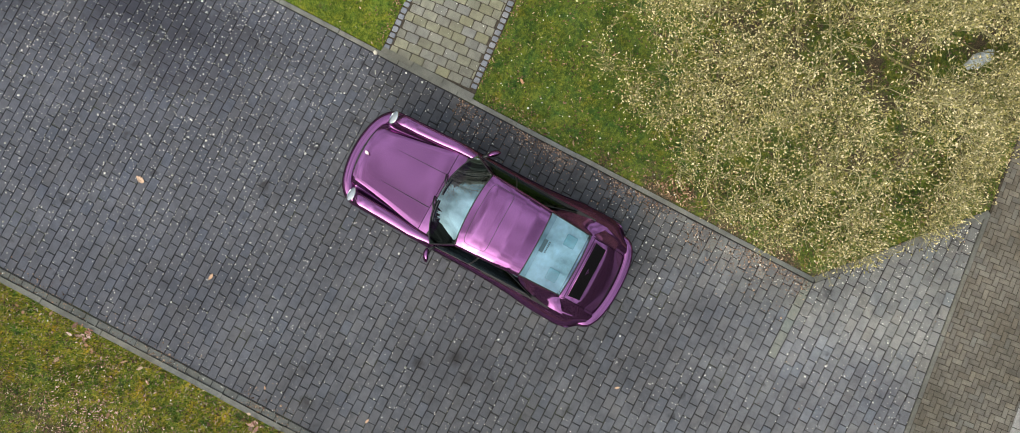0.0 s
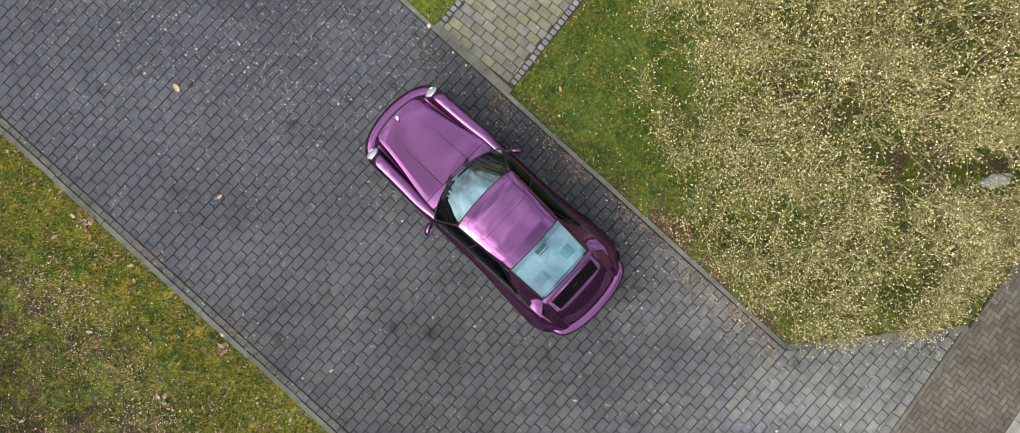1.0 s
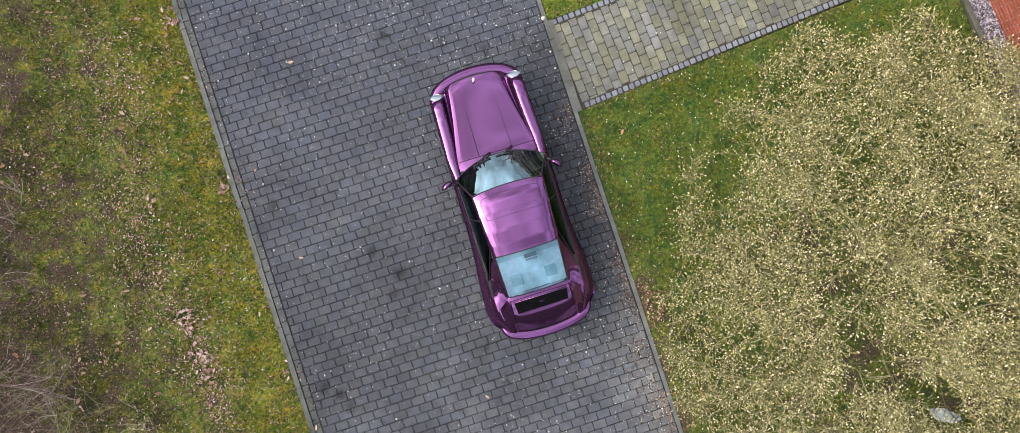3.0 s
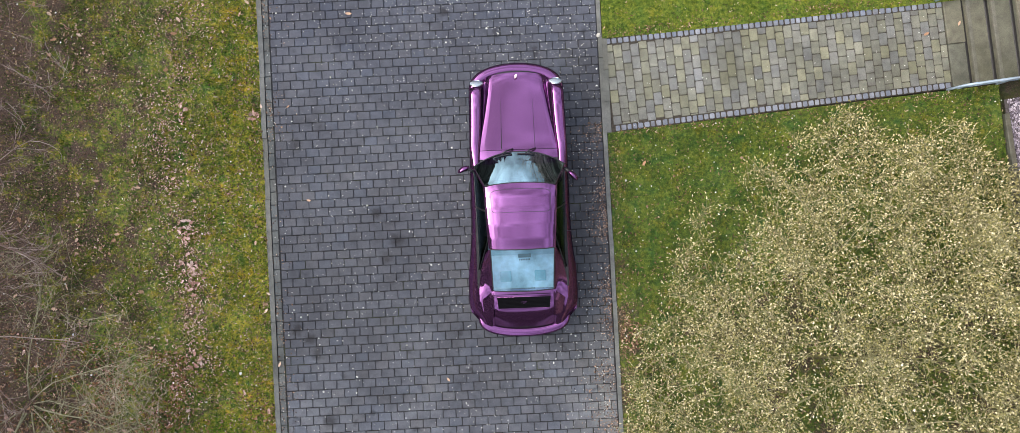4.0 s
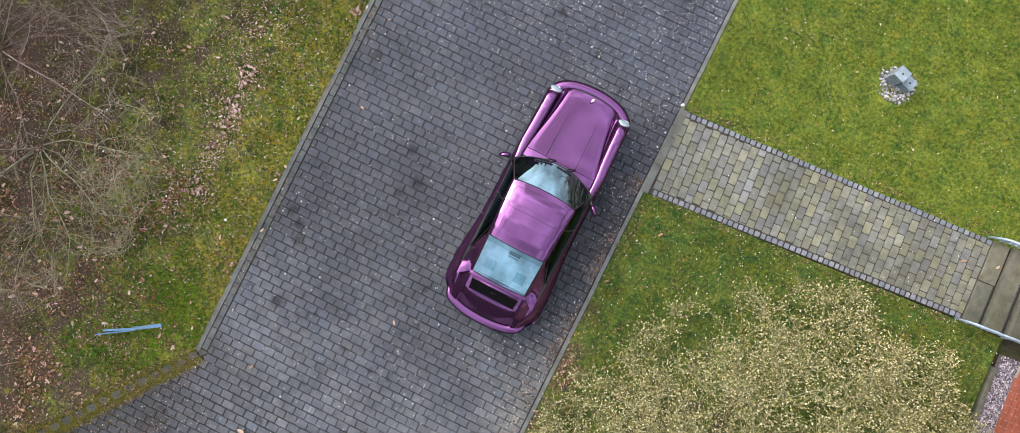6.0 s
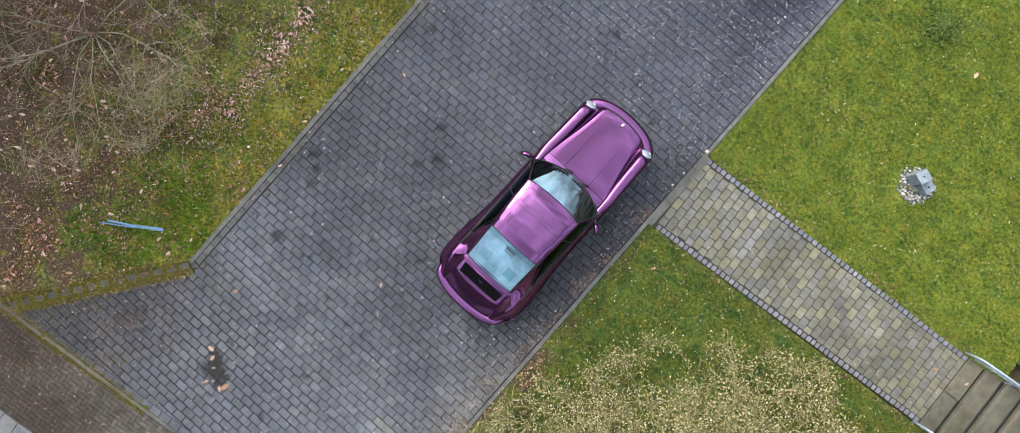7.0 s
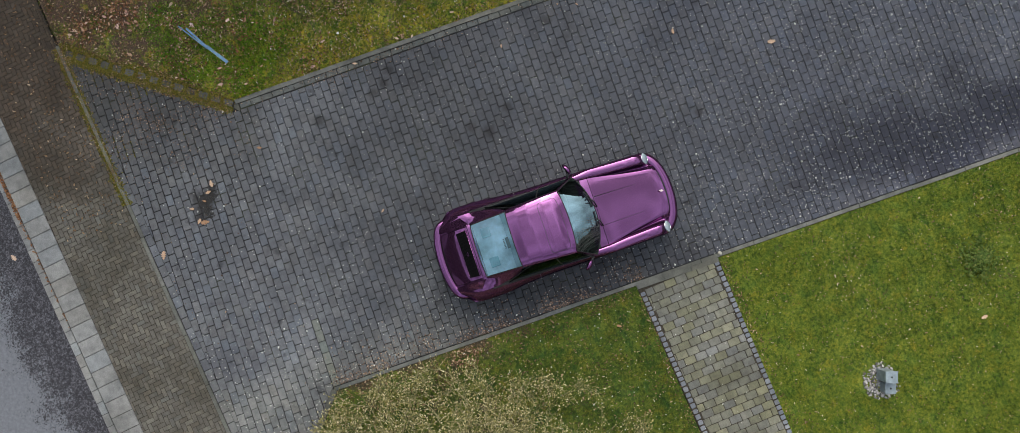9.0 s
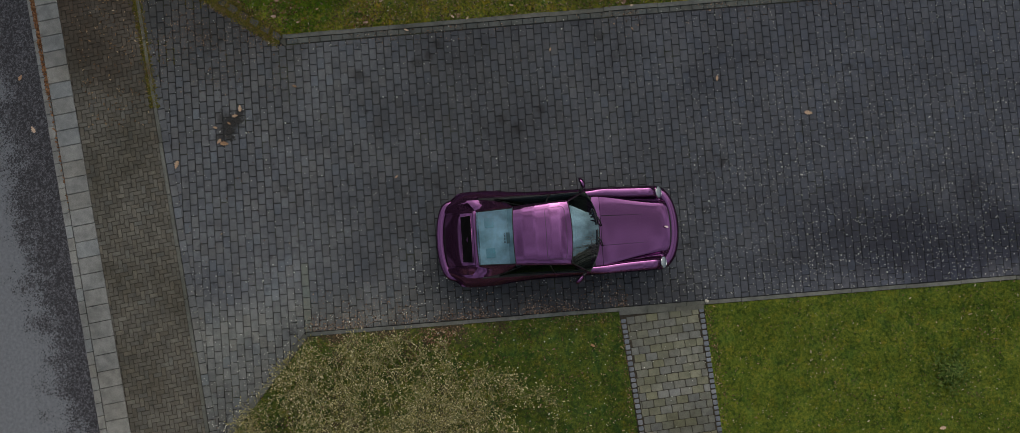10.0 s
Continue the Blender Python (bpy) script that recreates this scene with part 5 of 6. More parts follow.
# single leaves that lie in the open
rng = np.random.default_rng(21)
for x, y, z, s, kind, label in (
    (-1.704, 4.79, 0.01, 0.15, "oak", "tan oak leaf lying on dark pavers"), (-2.476, 3.19, 0.01, 0.11, "plain", "pale dry leaf lying on dark pavers"),
    (-3.272, 0.176, 0.01, 0.08, "plain", "small tan leaf on dark pavers"), (-3.871, -2.457, 0.012, 0.085, "plain", "small tan leaf by the kerb"),
    (-1.152, -2.84, 0.01, 0.08, "plain", "small pale leaf lying on pavers"), (-2.992, -4.60, 0.01, 0.10, "plain", "pale dry leaf on dark pavers"),
    (-1.714, -6.88, 0.01, 0.16, "oak", "tan oak leaf lying near the sidewalk"), (-2.66, -5.64, 0.02, 0.13, "oak", "tan oak leaf on dark soil"), (-2.53, -5.74, 0.02, 0.11, "oak", "curled tan oak leaf on wet soil"), (-2.34, -6.12, 0.02, 0.09, "oak", "small tan oak leaf beside dark soil"),
    (-2.03, -5.97, 0.02, 0.16, "oak", "tan oak leaf on wet soil"), (-2.08, -6.06, 0.03, 0.11, "oak", "crumpled tan oak leaf on wet soil"), (-2.40, -5.86, 0.025, 0.08, "plain", "curled tan leaf on dark soil"),
    (0.180, 1.89, 0.652, 0.075, "oak", "pinkish white petal on the purple hood"), (0.86, 0.05, 0.01, 0.15, "oak", "brown oak leaf beside the car"),
    (4.152, 6.586, 0.04, 0.12, "oak", "pinkish oak leaf on green lawn"),
    (2.197, 0.49, 0.04, 0.10, "plain", "pale leaf on green lawn"), (-2.6, -9.55, -0.045, 0.14, "oak", "rusty oak leaf on the road"), (-3.6, -9.75, -0.045, 0.12, "oak", "brown oak leaf on asphalt"),
    (-3.536, 1.723, 0.01, 0.06, "plain", "pale leaf near the kerb"), (6.9, 2.35, 0.02, 0.10, "plain", "yellow leaf on the steps"), (7.45, 2.5, 0.02, 0.09, "plain", "brown leaf on the steps"),
):
    v, f = leaf_shape(kind, s, rng)
    ob = new("fallen_leaf", mesh("fallen_leaf", v, f, BLOSSOM if z > 0.5 else OAK))
    ob.matrix_basis = pose(x, y, z + 0.004, 0, 0, rng.uniform(0, 360))
    tagged(ob, label, "leaf", "fallen leaves")


# ---- pale petals and chips on the driveway ----
def chips(name, count, poly, seed, density, label, z=0.004, size=(0.0048, 0.0118), mat=CHIP, slim=(0.5, 1.0), category="petals"):
    rng = np.random.default_rng(seed)
    h = Heap()
    xs, ys = [p[0] for p in poly], [p[1] for p in poly]
    made = 0
    while made < count:
        x, y = rng.uniform(min(xs), max(xs)), rng.uniform(min(ys), max(ys))
        if not inside((x, y), poly) or rng.uniform() > density(x, y):
            continue
        r, t, e = rng.uniform(*size) * (1.7 if rng.uniform() < 0.06 else 1), rng.uniform(0, 6.28), rng.uniform(*slim)
        ring = [(r * math.cos(k * 1.2566) * rng.uniform(0.7, 1.2), r * e * math.sin(k * 1.2566)) for k in range(5)]
        ring = [(x + a * math.cos(t) - b * math.sin(t), y + a * math.sin(t) + b * math.cos(t), z) for a, b in ring]
        h.add(ring + [(x, y, z + r * 0.5)], [(k, (k + 1) % 5, 5) for k in range(5)])
        made += 1
    return tagged(new(name, h.mesh(name, mat)), label, category, kind="stuff")


chips("petals", 7600, rect(WEST, EAST, -4.7, NORTH), 41, lambda x, y: min(1.0, 0.22 + 0.25 * noise.noise((x, y, 2)) + 0.55 * min(1, max(0, (y - 1.2) / 2.5)) * min(1, max(0, (x + 3.2) / 1.5)) + 0.25 * min(1, max(0, x - 0.2))), "small pale petals strewn over dark pavers")
chips("petals_south", 900, FLARE, 42, lambda x, y: 0.12 + 0.2 * (x > 0.2) + 0.7 * math.exp(-(((x - 1.6) * 0.665 + (y + 4.73) * 0.747) / 0.45) ** 2), "pale petals near the shrub on pavers")
chips("petals_path", 120, [(1.9, 1.1), (7.2, 1.5), (7.2, 2.8), (1.9, 2.5)], 43, lambda x, y: 0.6, "few pale petals on the garden path", 0.006)
chips("petals_lawn", 500, LAWN_S, 44, lambda x, y: 0.8 if y > -2 else 0.5, "pale petals fallen on the grass", 0.03, (0.006, 0.014))
chips("verge_chips", 260, [(-9, -6), (-6, -7.4), (-3.97, -4.75), (-3.97, 9.5), (-9, 9.5)], 45, lambda x, y: 0.8 if y > -3.8 else 0.15, "pale dry bits among verge grass", 0.05, (0.008, 0.018))


chips("kerb_crumbs", 2600, rect(0.7, EAST, -4.7, 1.2), 55, lambda x, y: math.exp(-(EAST - x) / 0.16) * max(0.05, 0.4 + 1.1 * noise.noise((x * 1.5, y * 1.5, 14))), "brown leaf crumbs on the pavers along the lawn kerb", 0.004, (0.004, 0.013), CRUMB, (0.4, 0.9), "leaf bits")
chips("west_crumbs", 1300, rect(WEST, WEST + 0.8, -4.7, NORTH), 56, lambda x, y: math.exp(-(x - WEST) / 0.12) * max(0.05, 0.4 + 1.1 * noise.noise((x * 1.5, y * 1.5, 15))), "brown leaf crumbs on the pavers along the verge kerb", 0.004, (0.004, 0.013), CRUMB, (0.4, 0.9), "leaf bits")
chips("flare_crumbs", 1800, FLARE, 57, lambda x, y: max(0.02, min(1.0, (-2.6 - x) / 2.2)) * max(0.05, 0.5 + 1.2 * noise.noise((x * 1.6, y * 1.6, 16))), "brown and tan leaf crumbs over the mossy flare", 0.004, (0.004, 0.014), CRUMB, (0.3, 0.9), "leaf bits")


VERGE = [(-9.6, -7.9), (-6.08, -7.54), (-3.97, -4.74), (-3.97, 9.5), (-9.6, 9.5)]
chips("straw_verge", 20000, VERGE, 46, lambda x, y: (0.25 + 0.75 * (x > -6.2)) * (0.25 if y < -3.8 else 1.0), "tan dry straw bits over the verge", 0.05, (0.008, 0.024), STRAW, (0.15, 0.35), "straw")
chips("leaf_crumbs", 34000, VERGE, 49, lambda x, y: max(0.05, min(1.0, (0.45 if x > -5.2 else 0.8) + 0.9 * noise.noise((x * 2.2, y * 2.2, 9)))), "crumbled brown and tan leaf bits over the verge", 0.022, (0.006, 0.017), CRUMB, (0.3, 0.8), "leaf bits")
chips("bed_crumbs", 9000, LAWN_S, 50, lambda x, y: max(0.03, min(1.0, (0.25 if y > -1.2 else 0.6) + 0.9 * noise.noise((x * 2.0, y * 2.0, 3)))), "crumbled brown leaf bits under the shrub", 0.022, (0.006, 0.018), CRUMB, (0.3, 0.8), "leaf bits")
chips("straw_bed", 2600, LAWN_S, 47, lambda x, y: 0.3 + 0.9 * max(0, noise.noise((x, y, 4))), "tan dry straw bits on the shaded lawn", 0.05, (0.010, 0.026), STRAW, (0.15, 0.4), "straw")
chips("straw_lawn", 3800, LAWN_N, 48, lambda x, y: 0.2 + 0.9 * max(0, noise.noise((x, y, 6))), "few straw bits on the lawn", 0.035, (0.008, 0.022), STRAW, (0.2, 0.45), "straw")


# ---- grass ----
def grass(name, poly, per_m2, seed, mat, label, length=(0.010, 0.030), keep=None):
    rng = np.random.default_rng(seed)
    xs, ys = [p[0] for p in poly], [p[1] for p in poly]
    n = int(per_m2 * (max(xs) - min(xs)) * (max(ys) - min(ys)))
    p = np.stack([rng.uniform(min(xs), max(xs), n), rng.uniform(min(ys), max(ys), n)], 1)
    p = p[inside_many(p, poly)]
    clump = np.sin(p[:, 0] * 5.1 + 2 * np.sin(p[:, 1] * 3.3)) * np.sin(p[:, 1] * 4.7 + 1.7 * np.sin(p[:, 0] * 2.9))
    clump += 0.8 * np.sin(p[:, 0] * 13.0 + 3 * np.sin(p[:, 1] * 7)) * np.sin(p[:, 1] * 11.0 + 2 * np.sin(p[:, 0] * 9))
    ok = rng.uniform(-2.2, 1.0, len(p)) < clump + 0.5
    if keep is not None:
        ok &= keep(p, rng)
    p = p[ok]
    n = len(p)
    a, lean = rng.uniform(0, 6.283, n), rng.uniform(0.15, 1.15, n)
    ln = rng.uniform(*length, n)
    w = rng.uniform(0.003, 0.0075, n)
    z = np.array([lawn_z(x, y) for x, y in p.tolist()])
    v = np.empty((n, 3, 3))
    v[:, 0] = np.stack([p[:, 0] - w * np.sin(a), p[:, 1] + w * np.cos(a), z - 0.01], 1)
    v[:, 1] = np.stack([p[:, 0] + w * np.sin(a), p[:, 1] - w * np.cos(a), z - 0.01], 1)
    v[:, 2] = np.stack([p[:, 0] + ln * np.sin(lean) * np.cos(a), p[:, 1] + ln * np.sin(lean) * np.sin(a), z + ln * np.cos(lean) + 0.012], 1)
    me = bpy.data.meshes.new(name)
    me.vertices.add(3 * n)
    me.vertices.foreach_set("co", v.ravel())
    me.loops.add(3 * n)
    me.loops.foreach_set("vertex_index", np.arange(3 * n))
    me.polygons.add(n)
    me.polygons.foreach_set("loop_start", np.arange(0, 3 * n, 3))
    me.materials.append(mat)
    me.update(calc_edges=True)
    return tagged(new(name, me), label, "grass", kind="stuff")


def turf(p, spread, cut, seed):
    """Where moss and grass hold: patchy at two scales."""
    q = np.array([noise.noise((x * spread, y * spread, seed)) + 0.6 * noise.noise((x * spread * 3.1, y * spread * 3.1, seed + 3)) for x, y in p.tolist()])
    return np.clip(0.5 + 1.7 * (q - cut), 0.12, 1.0)


grass("grass_lawn", LAWN_N, 8000, 51, GRASS_EAST, "short bright green lawn grass", keep=lambda p, r: (p[:, 0] - 4.60) ** 2 + (p[:, 1] - 4.46) ** 2 > 0.115)
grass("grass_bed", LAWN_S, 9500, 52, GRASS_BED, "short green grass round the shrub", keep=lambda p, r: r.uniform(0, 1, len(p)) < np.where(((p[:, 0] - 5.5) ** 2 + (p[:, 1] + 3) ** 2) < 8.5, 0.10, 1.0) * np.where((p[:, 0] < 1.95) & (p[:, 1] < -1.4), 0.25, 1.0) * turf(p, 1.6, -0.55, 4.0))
grass("grass_verge", [(-9.6, -8.0), (-6.08, -7.54), (-3.97, -4.74), (-3.97, 9.5), (-9.6, 9.5)], 8500, 53, GRASS_WEST, "thin mossy olive verge grass", (0.014, 0.050), keep=lambda p, r: r.uniform(0, 1, len(p)) < turf(p, 1.5, np.interp(p[:, 0], [-8.6, -7.0, -5.4, -4.5], [0.25, 0.06, 0.04, -0.45]) + np.where(p[:, 1] < -4.6, 0.22, 0.0), 7.0))
green_spots = ((-4.87, -3.99, 0.50), (-4.36, -4.54, 0.38), (-5.04, -5.50, 0.40), (-5.75, -5.55, 0.30), (-4.70, -4.95, 0.35), (-5.35, -4.75, 0.28))
spread = lambda p: sum(np.exp(-((p[:, 0] - x) ** 2 + (p[:, 1] - y) ** 2) / (r * r)) for x, y, r in green_spots)
grass("grass_patch", [(-6.3, -6.2), (-4.75, -5.72), (-3.99, -4.70), (-3.99, -3.2), (-5.8, -3.2)], 15000, 54, GRASS_PATCH, "fresh green grass patch on the verge", (0.020, 0.055), keep=lambda p, r: r.uniform(0, 1, len(p)) < np.clip(1.5 * spread(p), 0, 1) * turf(p, 2.6, -0.35, 2.0))

# low leafy tuft on the lawn
tuft = Heap()
rng = np.random.default_rng(61)
for _ in range(620):
    a, r = rng.uniform(0, 6.28), abs(rng.normal(0, 0.22))
    x, y, l, t = 3.17 + r * math.cos(a), 6.85 + r * math.sin(a), rng.uniform(0.04, 0.10), rng.uniform(0, 6.28)
    z = 0.03 + max(0, 0.12 - 0.4 * r) * rng.uniform(0.3, 1)
    tuft.add([(x, y, z), (x + l * 0.4 * math.cos(t + 0.5), y + l * 0.4 * math.sin(t + 0.5), z + 0.03), (x + l * math.cos(t), y + l * math.sin(t), z + 0.02), (x + l * 0.4 * math.cos(t - 0.5), y + l * 0.4 * math.sin(t - 0.5), z + 0.03)], [(0, 1, 2, 3)])
TUFT = leaf_material("dark_green_leaf", [(0.0, (0.032, 0.066, 0.008)), (0.7, (0.075, 0.125, 0.016)), (1.0, (0.17, 0.19, 0.05))])
tuft_thing = thing("plant_tuft", pose(0, 0, 0), "low dark green leafy tuft on the lawn", "plant")
part("leaves", tuft.mesh("leaves", TUFT), tuft_thing)

# moss along the kerb and in the joints of the west flare
h = Heap()
rng = np.random.default_rng(62)
for _ in range(21000):
    joint = True
    if rng.uniform() < 0.22:
        x = -6.0 + 3.2 * rng.uniform() ** 1.3
        y = SOUTH(x) + rng.normal(0.0, 0.045)
    elif rng.uniform() < 0.6:
        t = rng.uniform()
        x, y = -3.97 + t * (-2.06), -4.74 + t * (-2.80)
        off = rng.choice((-0.03, 0.07, 0.17, 0.20)) + rng.normal(0, 0.04)
        x, y = x + 0.805 * off, y - 0.59 * off
        along = math.hypot(x + 3.97, y + 4.775) % 0.241
        if 0.01 < off < 0.14 and 0.02 < along < 0.18 and rng.uniform() < 0.86:
            continue
    else:
        joint = False
        x, y = rng.uniform(-5.8, -2.8), rng.uniform(-7.2, -4.8)
        y = -7.80 + round((y + 7.80) / 0.14) * 0.14 + rng.normal(0, 0.012)
        if noise.noise((x * 1.5, y * 1.5, 5)) < 0.30 * (x + 5.2) or not inside((x, y), FLARE):
            continue
    r = rng.uniform(0.007, 0.022) * (1.0 if joint else 0.5)
    ring = [(x + r * rng.uniform(0.7, 1.3) * math.cos(k * 1.0472), y + r * rng.uniform(0.7, 1.3) * math.sin(k * 1.0472), -0.008) for k in range(6)]
    h.add(ring + [(x, y, 0.010 + r * 0.35)], [(k, (k + 1) % 6, 6) for k in range(6)])
tagged(new("moss", h.mesh("moss", MOSS)), "yellow-green moss along the driveway edge", "moss", kind="stuff")


# ---- shrubs ----
def grow(rng, base, limbs, reach, height, levels, spread, limb_radius, flat, bushy, wild, fan):
    """Limbs, branches and twigs of a many-stemmed shrub: lists of (points, radii) by level."""
    out = [[] for _ in range(levels)]

    def branch(start, direction, length, radius, level):
        n = 6 if level == 0 else 5 if level == 1 else 4
        rough = rng.uniform(0.86, 1.08)
        pts, d, p = [start.copy()], direction.copy(), start.copy()
        for k in range(n):
            bend = wild * (0.20 if level < 2 else 0.32)
            d = (d + Vector((rng.normal(0, bend), rng.normal(0, bend), rng.normal(0.04 if level else -0.02, bend * 0.6)))).normalized()
            p = p + d * (length / n)
            p.z = max(0.25, min(p.z, height))
            off = Vector((p.x - base[0], p.y - base[1], 0))
            way = math.atan2(off.y, off.x)
            far = reach * (1.36 + 0.22 * max(0.0, math.cos(way - 3.6)) ** 3 + 0.13 * noise.noise((2 * math.cos(way), 2 * math.sin(way), reach)) + 0.10 * noise.noise((7 * math.cos(way), 7 * math.sin(way), p.z))) * rough
            if off.length > 0.7 * far:
                keep = 0.7 * far + 0.3 * far * (1 - math.exp(-(off.length - 0.7 * far) / (0.3 * far)))
                p.x, p.y = base[0] + off.x / off.length * keep, base[1] + off.y / off.length * keep
            pts.append(p.copy())
        out[level].append((pts, [radius * (1 - 0.72 * k / n) for k in range(n + 1)]))
        if level == levels - 1:
            return
        kids = bushy[level]
        for k in range(kids):
            t = 0.15 + 0.85 * (k + rng.uniform(0, 0.9)) / kids
            i = min(int(t * n), n - 1)
            q = pts[i].lerp(pts[i + 1], t * n - i)
            turn = Vector((rng.normal(0, 1), rng.normal(0, 1), rng.normal(0.15, 0.55))).normalized()
            e = ((pts[i + 1] - pts[i]).normalized() * 0.75 + turn * spread).normalized()
            branch(q, e, length * rng.uniform(0.34, 0.58), radius * 0.42, level + 1)
        return

    for k in range(limbs):
        a = fan[0] + (fan[1] - fan[0]) * (k + rng.uniform(-0.25, 0.25)) / limbs
        up = rng.uniform(0.28, 0.95) * flat
        d = Vector((math.cos(a), math.sin(a), up)).normalized()
        branch(Vector(base) + 0.12 * Vector((math.cos(a), math.sin(a), 0)), d, reach * rng.uniform(0.88, 1.25), limb_radius * rng.uniform(0.7, 1.1), 0)
    return out


def shrub(name, base, limbs, reach, height, seed, bark, twig, label, levels=4, limb_radius=0.05, flat=0.6, spread=0.95, bushy=(11, 7, 4), wild=1.0, fan=(0.0, 2 * math.pi)):
    rng = np.random.default_rng(seed)
    out = grow(rng, base, limbs, reach, height, levels, spread, limb_radius, flat, bushy, wild, fan)
    top = thing(name, pose(0, 0, 0), label, "shrub")
    for pts, radii in out[0]:
        part("limb", mesh("limb", *tube(pts, radii, 7), bark, True), top)
    h = Heap()
    for pts, radii in out[1]:
        h.add(*tube(pts, radii, 5))
    part("branchwork", h.mesh("branchwork", bark, True), top, kind="stuff")
    h = Heap()
    for level in out[2:]:
        for pts, radii in level:
            h.add(*tube(pts, [max(0.0026, r) for r in radii], 3))
    part("twig_tangle", h.mesh("twig_tangle", twig), top, kind="stuff")
    return top


def crown_shrub(name, base, reach, height, count, seed, label):
    """A shrub whose branches reach out to points spread evenly through its crown."""
    rng = np.random.default_rng(seed)
    base = np.array(base)
    room = 4 * count + 400
    node, parent = np.zeros((room, 3)), [-1]
    node[0] = base
    k = 1

    def grow_to(i, p):
        nonlocal k
        node[k] = p
        parent.append(i)
        k += 1
        return k - 1

    for s in range(18):
        a = 2 * math.pi * (s + rng.uniform(-0.3, 0.3)) / 18
        i, p = 0, base.copy()
        for q in range(7):
            a += rng.normal(0, 0.16)
            p = p + np.array((math.cos(a), math.sin(a), rng.uniform(0.15, 0.75) * (1 - q / 9))) * reach * 0.085
            i = grow_to(i, p)
    targets = []
    while len(targets) < count:
        way, q = rng.uniform(0, 6.283), math.sqrt(rng.uniform())
        far = reach * (1.10 + 0.14 * max(0.0, math.cos(way - 3.5)) ** 4 - 0.07 * max(0.0, math.cos(way - 4.05)) ** 8 + 0.16 * noise.noise((2 * math.cos(way), 2 * math.sin(way), reach)) + 0.14 * noise.noise((7 * math.cos(way), 7 * math.sin(way), 2)))
        x, y = base[0] + far * q * math.cos(way), base[1] + far * q * math.sin(way)
        thin = noise.noise((x * 1.1, y * 1.1, 7)) + 0.5 * noise.noise((x * 3.0, y * 3.0, 9))
        if rng.uniform() > 0.74 + 1.5 * thin - 0.15 * max(0, q - 0.85) / 0.15:
            continue
        top = 0.55 + (height - 0.55) * (1 - q**2.4) * (0.86 + 0.42 * noise.noise((x * 1.7, y * 1.7, 4)))
        targets.append((x, y, top * (1 - 0.5 * rng.uniform() ** 1.4)))
    targets = np.array(targets)
    order = np.argsort(np.linalg.norm(targets - base, axis=1) + rng.normal(0, 0.12, count))
    for t in targets[order]:
        i = int(np.argmin(((node[:k] - t) ** 2).sum(1)))
        d = t - node[i]
        steps = 1 + int(np.linalg.norm(d) > 0.14)
        start = node[i].copy()
        for s in range(1, steps + 1):
            i = grow_to(i, start + d * s / steps + (rng.normal(0, 0.022, 3) if s < steps else 0))
    load = np.ones(k)
    for i in range(k - 1, 0, -1):
        load[parent[i]] += load[i]
    kids = [[] for _ in range(k)]
    for i in range(1, k):
        kids[parent[i]].append(i)
    # draw the branches smooth: each node moves towards its neighbours on the line
    up = np.array([0] + parent[1:])
    down = np.array([max(c, key=lambda j: load[j]) if c else i for i, c in enumerate(kids)])
    for _ in range(4):
        node[1:k] = 0.5 * node[1:k] + 0.25 * node[up[1:]] + 0.25 * node[down[1:]]
    thick = np.where(load > 150, np.minimum(0.019, 0.0006 * load ** 0.5), np.minimum(0.008, 0.0020 * load ** 0.28))
    top = thing(name, pose(0, 0, 0), label, "shrub")
    branches, twigs, buds = Heap(), Heap(), Heap()
    begin = [(0, c) for c in kids[0]]
    while begin:
        i, c = begin.pop()
        line = [i, c]
        while kids[line[-1]]:
            ahead = sorted(kids[line[-1]], key=lambda j: -load[j])
            begin += [(line[-1], j) for j in ahead[1:]]
            line.append(ahead[0])
        pts = [tuple(node[j]) for j in line]
        radii = [float(thick[line[1]])] + [float(thick[j]) for j in line[1:]]
        if i == 0:
            part("limb", mesh("limb", *tube(pts, radii, 6), LICHEN, True), top)
        elif radii[0] > 0.008:
            branches.add(*tube(pts, radii, 4))
        else:
            twigs.add(*tube(pts, radii, 3))
    for i in range(1, k):
        if load[i] > 25:
            continue
        d = Vector(node[i] - node[parent[i]]).normalized()
        for _ in range(3 if load[i] < 3 else 2 if load[i] < 8 else 1):
            a = Vector(node[i])
            e = (d * 0.7 + Vector(rng.normal(0, 0.6, 3)) + Vector((0, 0, 0.45))).normalized()
            long = rng.uniform(0.08, 0.28)
            b, c = a + e * long * 0.55, a + e * long
            twigs.add(*tube([tuple(a), tuple(c)], [0.0025, 0.0017], 3))
            for q in (c, b)[:1 + int(rng.uniform() < 0.60)]:
                if rng.uniform() > 0.9:
                    continue
                f = (e + Vector(rng.normal(0, 0.55, 3)) + Vector((0, 0, 0.25))).normalized()
                u = f.orthogonal().normalized()
                w = f.cross(u)
                ln, r = rng.uniform(0.026, 0.052), rng.uniform(0.0086, 0.0160)
                m = q + f * ln * 0.45
                g = (-0.5 * u + 0.87 * w, -0.5 * u - 0.87 * w)
                buds.add([tuple(q), tuple(m + u * r), tuple(m + g[0] * r), tuple(m + g[1] * r), tuple(q + f * ln)], [(0, 2, 1), (0, 3, 2), (0, 1, 3), (4, 1, 2), (4, 2, 3), (4, 3, 1)])
